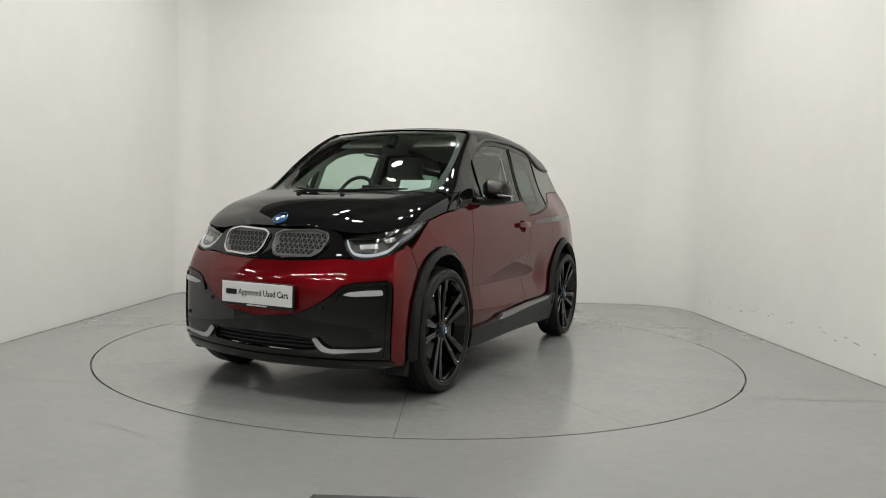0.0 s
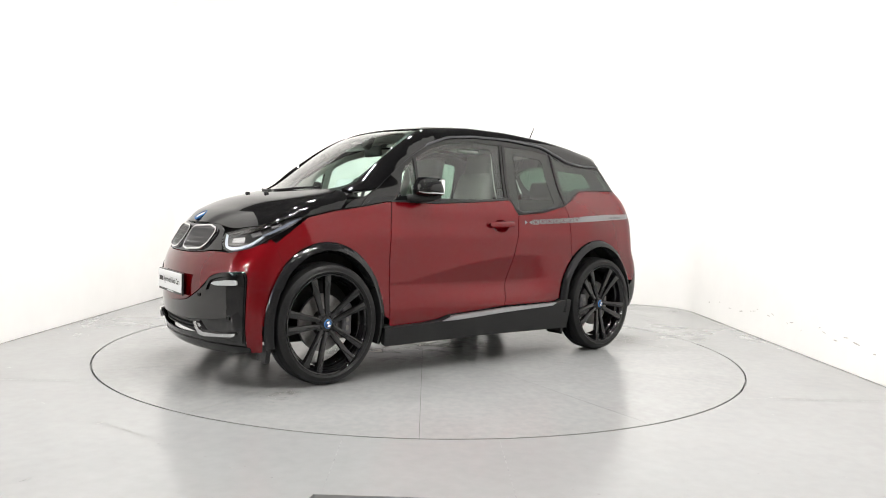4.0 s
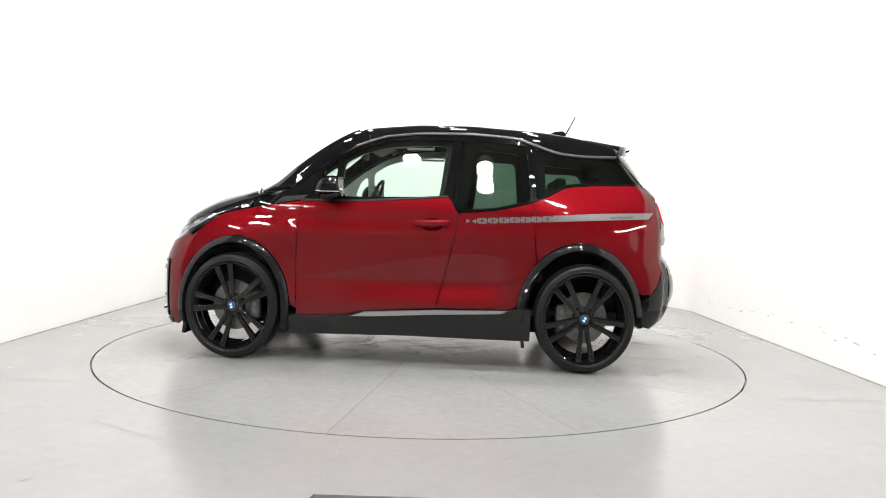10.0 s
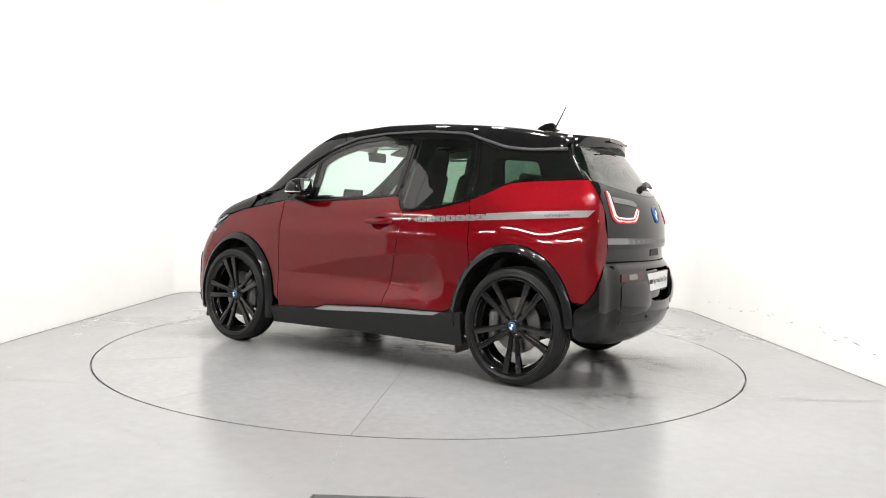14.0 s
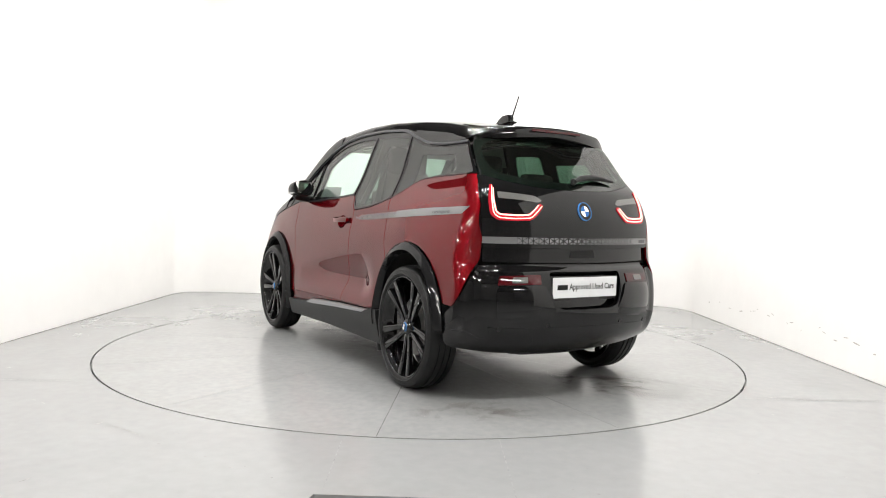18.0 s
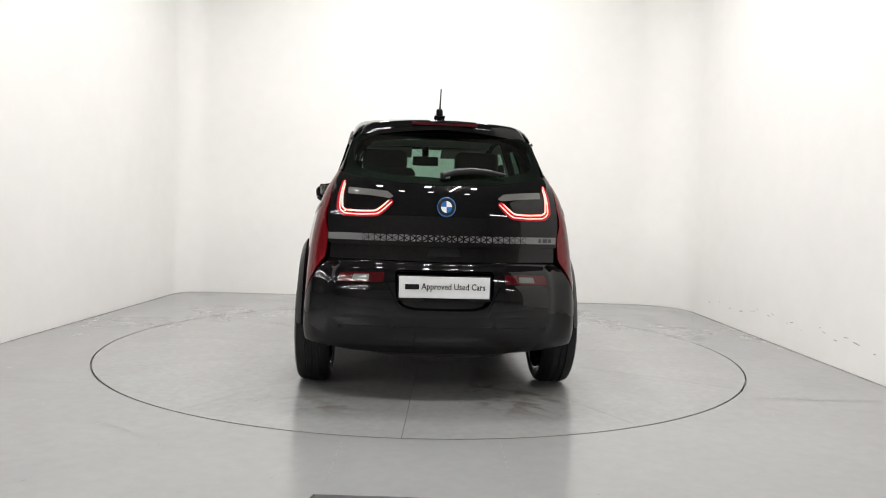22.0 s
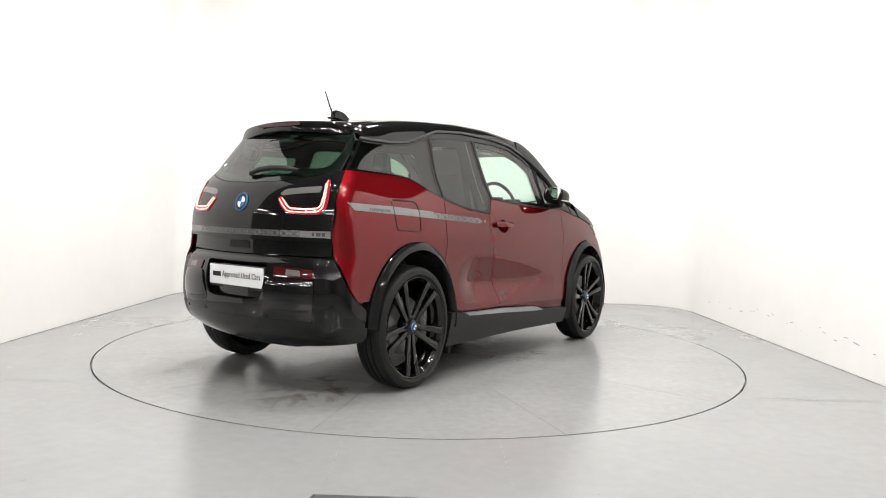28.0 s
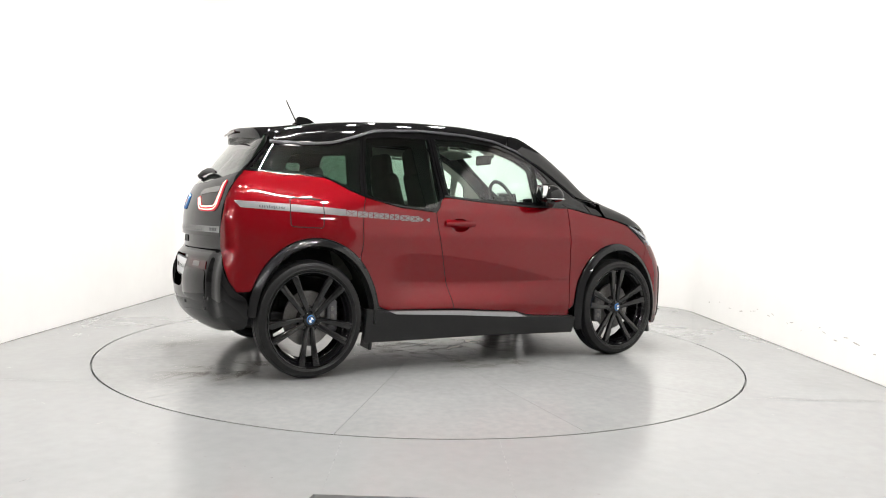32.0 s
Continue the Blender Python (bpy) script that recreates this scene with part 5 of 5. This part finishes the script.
    # grey foil stripes
    def star(kind, a0, a1, b0, b1, n, size, side_only):
        out = []
        for i in range(n):
            f = size(i / (n - 1))
            u0, u1 = a0 + (a1 - a0) * i / n, a0 + (a1 - a0) * (i + 1) / n
            v = b0 + (b1 - b0) * (i + .5) / n
            h = .021
            c = ((u0 + u1) / 2, v)
            k = [(u0, v - h), (u1, v - h), (u1, v + h), (u0, v + h)]
            for e in range(4):
                if side_only(i / (n - 1)) and e in (0, 2):
                    continue
                p, q = k[e], k[(e + 1) % 4]
                half = ((p[0] + q[0]) / 2, (p[1] + q[1]) / 2)
                for t in ([p, half, c], [half, q, c]) if e in (0, 2) else ([p, q, c],):
                    g = (sum(w[0] for w in t) / 3, sum(w[1] for w in t) / 3)
                    out.append([(g[0] + (w[0] - g[0]) * f, g[1] + (w[1] - g[1]) * f) for w in t])
        return out
    for s in (1, -1):
        panel("side_stripe", "L", [(-1.045, 1.122, .002), (-1.40, 1.146), (-1.767, 1.160, .004), (-1.729, 1.116, .004), (-1.40, 1.098), (-1.045, 1.078, .002)], FOIL, car, "matt grey stripe along the rear wing",
              off=.002, thick=.002, side=s, res=.03)
        tiles("stripe_pattern", "L", star("L", -.42, -1.045, 1.064, 1.098, 8, lambda u: .74 + .12 * u, lambda u: u < .08), FOIL, car, off=.002, side=s, label="grey triangle pattern of the stripe")
        v, f = words("unique", .018, 1.45, .0004)
        w = v[:, 0].max()
        x = (-1.452 - v[:, 0] / w * .165) if s > 0 else (-1.617 + v[:, 0] / w * .165)
        pos = cast("L", x, 1.112 + v[:, 1] * S + (-1.452 - x) * .045)
        pos = (pos + slope(pos) * .0035) * np.array([1, s, 1])
        link("stripe_letters", pos, f, FOIL_DARK, car, "dark letters on the stripe", smooth=False)
    for a, b in ((35.6, 25.2), (-25.2, -35.2)):
        panel("gate_stripe", R, [(a, .987, .002), (b, .988, .002), (b, .948, .002), (a, .948, .002)], FOIL, gate, "matt grey stripe on the tailgate", off=.002, thick=.002, res=.03)
    tiles("gate_pattern", R, star(R, 25.2, -25.2, .967, .968, 14, lambda u: .52 + .3 * abs(2 * u - 1), lambda u: False), FOIL, gate, off=.002, label="grey triangle pattern of the tailgate stripe")
    for a, b in ((-29.4, -30.2), (-30.8, -32.2), (-32.6, -33.6)):
        panel("model_bar", R, [(a, .978), (b, .978), (b, .957), (a, .957)], FOIL_DARK, gate, off=.004, thick=.003, r=.002, res=.01)
    # fuel flap on the right wing
    flap = [(-1.200, 1.180), (-1.412, 1.190), (-1.416, 1.000), (-1.206, .995)]
    panel("flap_joint", "L", ribbon("L", [(-1.21, 1.182), (-1.30, 1.187), (-1.402, 1.190), (-1.415, 1.178), (-1.418, 1.09), (-1.418, 1.012), (-1.406, .999), (-1.30, .996), (-1.215, .994), (-1.203, 1.006), (-1.199, 1.09), (-1.198, 1.17), (-1.21, 1.182)], .006),
          INK, car, "dark joint round the charging flap", off=.0026, thick=.003, r=.004, side=-1, res=.012)


build_rear()


def build_wheel():
    """A gloss black alloy wheel with five pairs of spokes; its outer face looks along +y."""
    wheel = part("wheel", lathe([(.291, .002), (.287, .009), (.281, .006), (.276, -.006), (.270, -.012), (.266, -.020), (.262, -.050), (.250, -.062), (.246, -.160), (.262, -.180), (.288, -.186)], 72), RIM, car, "gloss black five double-spoke alloy wheel", smooth=True, angle=40)
    tyre = lathe([(.287, .000), (.293, .011), (.300, .015), (.303, .0185), (.306, .0155), (.322, .014), (.337, .004), (.3445, -.012), (.3485, -.030), (.3495, -.048), (.344, -.050), (.344, -.056), (.350, -.058), (.350, -.088), (.344, -.090), (.344, -.097), (.350, -.099),
                  (.350, -.128), (.344, -.130), (.344, -.136), (.3495, -.138), (.3485, -.156), (.3445, -.172), (.336, -.188), (.318, -.198), (.300, -.196), (.287, -.186)], 180)
    # shoulder blocks of the tread; the loaded tyre bulges a little fore and aft
    for v in tyre.verts:
        r = math.hypot(v.co.x, v.co.z)
        if r > .341 and (-.034 < v.co.y < -.006 or -.178 < v.co.y < -.152) and round(math.atan2(v.co.z, v.co.x) / (2 * math.pi) * 180) % 2:
            v.co.x, v.co.z = v.co.x * (1 - .0055 / r), v.co.z * (1 - .0055 / r)
        v.co.x *= 1 + .028 * max(0, (r - .29) / .06)
    part("tyre", tyre, GUM, wheel, "black low-profile tyre", smooth=True, angle=28)
    for i in range(5):
        for s in (-1, 1):
            pts = [(.034, s * .004), (.046, s * .032), (.150, s * .048), (.276, s * .073), (.276, s * .027), (.200, s * .019), (.104, s * .008)]
            if s < 0:
                pts = pts[::-1]
            bm = prism(pts, -.036, 0, .007)
            for v in bm.verts:
                r = math.hypot(v.co.x, v.co.z)
                v.co.y += -.024 + .030 * (r / .276) ** 2 if v.co.y > -.02 else -.014 + .012 * (r / .276)
            bm.transform(Matrix.Rotation(-radians(72 * i), 4, "Y"))
            part("spoke", bm, RIM, wheel, smooth=True, angle=22)
    part("hub", lathe([(0.0, -.010), (.030, -.010), (.040, -.016), (.050, -.030), (.074, -.036), (.080, -.060), (.080, -.090)], 40), RIM, wheel, smooth=True)
    part("hub_cap", lathe([(0.0, -.001), (.022, -.003), (.027, -.008), (.028, -.014)], 32), ENAMEL, wheel, "small blue and white hub cap", smooth=True)
    part("cap_ring", lathe([(.0165, .0), (.0175, .001), (.0215, .0005), (.0225, -.002)], 32), INK, wheel, smooth=True)
    for i in range(2):
        pts = [(0, 0)] + [(.016 * math.cos(a), .016 * math.sin(a)) for a in np.linspace(i * math.pi + .4, i * math.pi + .4 + math.pi / 2, 7)]
        part("cap_quarter", prism(pts, -.004, .0012), BADGE_WHITE, wheel)
    for i in range(5):
        a = radians(72 * i + 36)
        bm = lathe([(0.0, 0.006), (.009, 0.006), (.010, -.02)], 12)
        bm.transform(Matrix.Translation((.058 * math.cos(a), -.030, .058 * math.sin(a))))
        part("wheel_bolt", bm, SATIN, wheel)
    part("brake_disc", lathe([(.06, -.095), (.070, -.078), (.090, -.084), (.164, -.084), (.167, -.088), (.167, -.104), (.06, -.106)], 56), STEEL, wheel, "steel brake disc", smooth=True)
    bm = block(.075, .080, .19, .018, m=pose(-.160, -.092, .012))
    part("brake_caliper", bm, CALIPER, wheel, "grey brake caliper", smooth=True)
    for z in (-.045, .0, .045):
        bm = lathe([(0.0, .004), (.013, .004), (.016, -.012)], 14)
        bm.transform(Matrix.Translation((-.160, -.050, .012 + z)))
        part("caliper_piston", bm, STEEL, wheel, smooth=True)
    for ob in (wheel, *wheel.children):
        ob.data.transform(Matrix.Diagonal((1, 1, S, 1)))
    return wheel


def turn_spokes(ob, a, back):
    """Set a wheel to its own angle; its round parts are drawn taller than wide, so only its spokes and bolts are turned. back: its caliper sits on the other side."""
    m = Matrix.Diagonal((1, 1, S, 1)) @ Matrix.Rotation(-radians(a), 4, "Y") @ Matrix.Diagonal((1, 1, 1 / S, 1))
    for q in ob.children:
        if q.name.split(".")[0] in ("spoke", "wheel_bolt", "cap_quarter"):
            q.data = q.data.copy()
            q.data.transform(m)
        elif back and q.name.split(".")[0] in ("brake_caliper", "caliper_piston"):
            q.data = q.data.copy()
            q.data.transform(Matrix.Rotation(math.pi, 4, "Y"))


Z_AXLE = .3505 * S
first = build_wheel()
WHEELS = [(1.288, 1, 5), (-1.288, 1, 51), (1.288, -1, 15), (-1.288, -1, 56)]
made = [first] + [copy_thing(first, pose(0, 0, 0)) for _ in WHEELS[1:]]
for ob, (x, side, a) in zip(made, WHEELS):
    turn_spokes(ob, a, x * side < 0)
    ob.matrix_basis = pose(x, side * .872, Z_AXLE, 0, 0, 0 if side > 0 else 180)


def build_cabin():
    part("underbody", block(2.8, 1.16, .10, .02, m=pose(.1, 0, .285)), DARK, car, "flat dark underbody")
    part("underbody", block(1.55, 1.5, .10, .02, m=pose(0.02, 0, .285)), DARK, car)
    part("cabin_floor", block(2.6, 1.38, .05, .01, m=pose(-.25, 0, .40)), TRIM, car, "dark cabin floor")
    part("bulkhead", block(.5, 1.36, .62, .05, m=pose(1.25, 0, .72)), DARK, car)
    part("tail_box", block(.35, 1.24, .70, .05, m=pose(-1.60, 0, .66)), DARK, car)
    part("dashboard", block(.46, 1.36, .20, .06, 4, m=pose(.98, 0, 1.10)), TRIM, car, "wide dark dashboard", smooth=True)
    part("dashboard_top", block(.30, 1.30, .03, .012, m=pose(1.02, 0, 1.205, 0, -4)), TRIM, car)
    part("screen", block(.02, .26, .13, .006, m=pose(.74, 0, 1.245, 0, -12)), INK, car, "dark display on the dashboard")
    part("screen", block(.02, .16, .08, .006, m=pose(.72, -.37, 1.225, 0, -12)), INK, car)
    part("paper_card", block(.004, .235, .105, m=pose(.985, .455, 1.288, 0, -24)), PLATE, car, "white card on the dashboard")
    for s in (1, -1):
        panel("door_lining", "L", [(.80, 1.15), (-.28, 1.18), (-.36, 1.08), (-.85, 1.12), (-.8, .5), (-.7, .42), (.75, .42)], TRIM, car, "dark door lining", off=-.07, thick=.01, side=s, res=.1)
        panel("rear_lining", "L", [(-.90, 1.17), (-1.15, 1.29), (-1.60, 1.32), (-1.65, .95), (-.95, .95)], TRIM, car, "dark boot lining", off=-.06, thick=.01, side=s, res=.1)
        # front seat
        seat = part("front_seat", block(.50, .50, .17, .06, 4, m=pose(.12, s * .36, .66, 0, -6)), CLOTH, car, "slim grey front seat", smooth=True)
        bm = block(.13, .48, .74, .055, 4, m=pose(-.22, s * .36, 1.09, 0, -15))
        for v in bm.verts:
            v.co.y = s * .36 + (v.co.y - s * .36) * (1 - .16 * max(0, (v.co.z - 1.05) / .35) ** 1.5)
        part("backrest", bm, CLOTH, seat, smooth=True)
        part("headrest", block(.10, .35, .22, .05, 4, m=pose(-.335, s * .365, 1.50, 0, -10)), CLOTH, seat, smooth=True)
        part("belt_strap", block(.004, .045, .60, m=pose(-.34, s * .60, 1.22, s * 8, -6)), INK, seat)
        back = part("rear_seat", block(.14, .50, .58, .05, 4, m=pose(-1.02, s * .28, .98, 0, -16)), CLOTH, car, "grey rear seat", smooth=True)
        part("cushion", block(.46, .50, .14, .05, 4, m=pose(-.78, s * .28, .68)), CLOTH, back, smooth=True)
        part("headrest", block(.09, .27, .15, .035, 4, m=pose(-1.12, s * .29, 1.345, 0, -10)), CLOTH, back, smooth=True)
        part("sun_visor", block(.16, .40, .02, .008, m=pose(.36, s * .33, 1.655, 0, 24)), LINING, car)
        part("roof_grab", rod([(.05, s * .56, 1.62), (.05, s * .545, 1.60), (-.15, s * .545, 1.60), (-.15, s * .56, 1.62)], .009, 8), LINING, car, smooth=True)
    # steering wheel on the right
    bm = lathe([(.170 + .014 * math.cos(a), .014 * math.sin(a)) for a in np.linspace(0, 2 * math.pi, 11)[:-1]], 40, True)
    m = pose(.46, -.37, 1.215, 0, 0, 90) @ pose(0, 0, 0, -24) @ Matrix.Diagonal((1, 1, S, 1))
    bm.transform(m)
    wheel = part("steering_wheel", bm, TRIM, car, "dark three-spoke steering wheel", smooth=True)
    part("boss", block(.13, .04, .11, .015, m=m), TRIM, wheel)
    for a in (0, 180, 270):
        part("steering_spoke", block(.12, .016, .028, .005, m=m @ Matrix.Rotation(-radians(a), 4, "Y") @ pose(.11, 0, 0)), TRIM, wheel)
    part("column", rod([tuple(m @ Vector((0, 0, 0))), (.86, -.37, 1.08)], .04), TRIM, wheel)
    # inside mirror
    inner = part("inside_mirror", block(.03, .235, .085, .014, 3, m=pose(.475, 0, 1.590)), INK, car, "dark inside mirror", smooth=True)
    part("mirror_stem", block(.06, .06, .12, .015, m=pose(.52, 0, 1.66, 0, -30)), INK, inner)


build_cabin()


# ---------- what moves ----------
def spin(t):
    return pose(0, 0, 0, 0, 0, 243.709 - 6.77628 * t)


def motions():
    times = [2.0 * i for i in range(17)]
    walk(turntable, [(t, spin(t)) for t in times])
    walk(car, [(t, spin(t) @ pose(.0553, -.0068, 0)) for t in times])


motions()
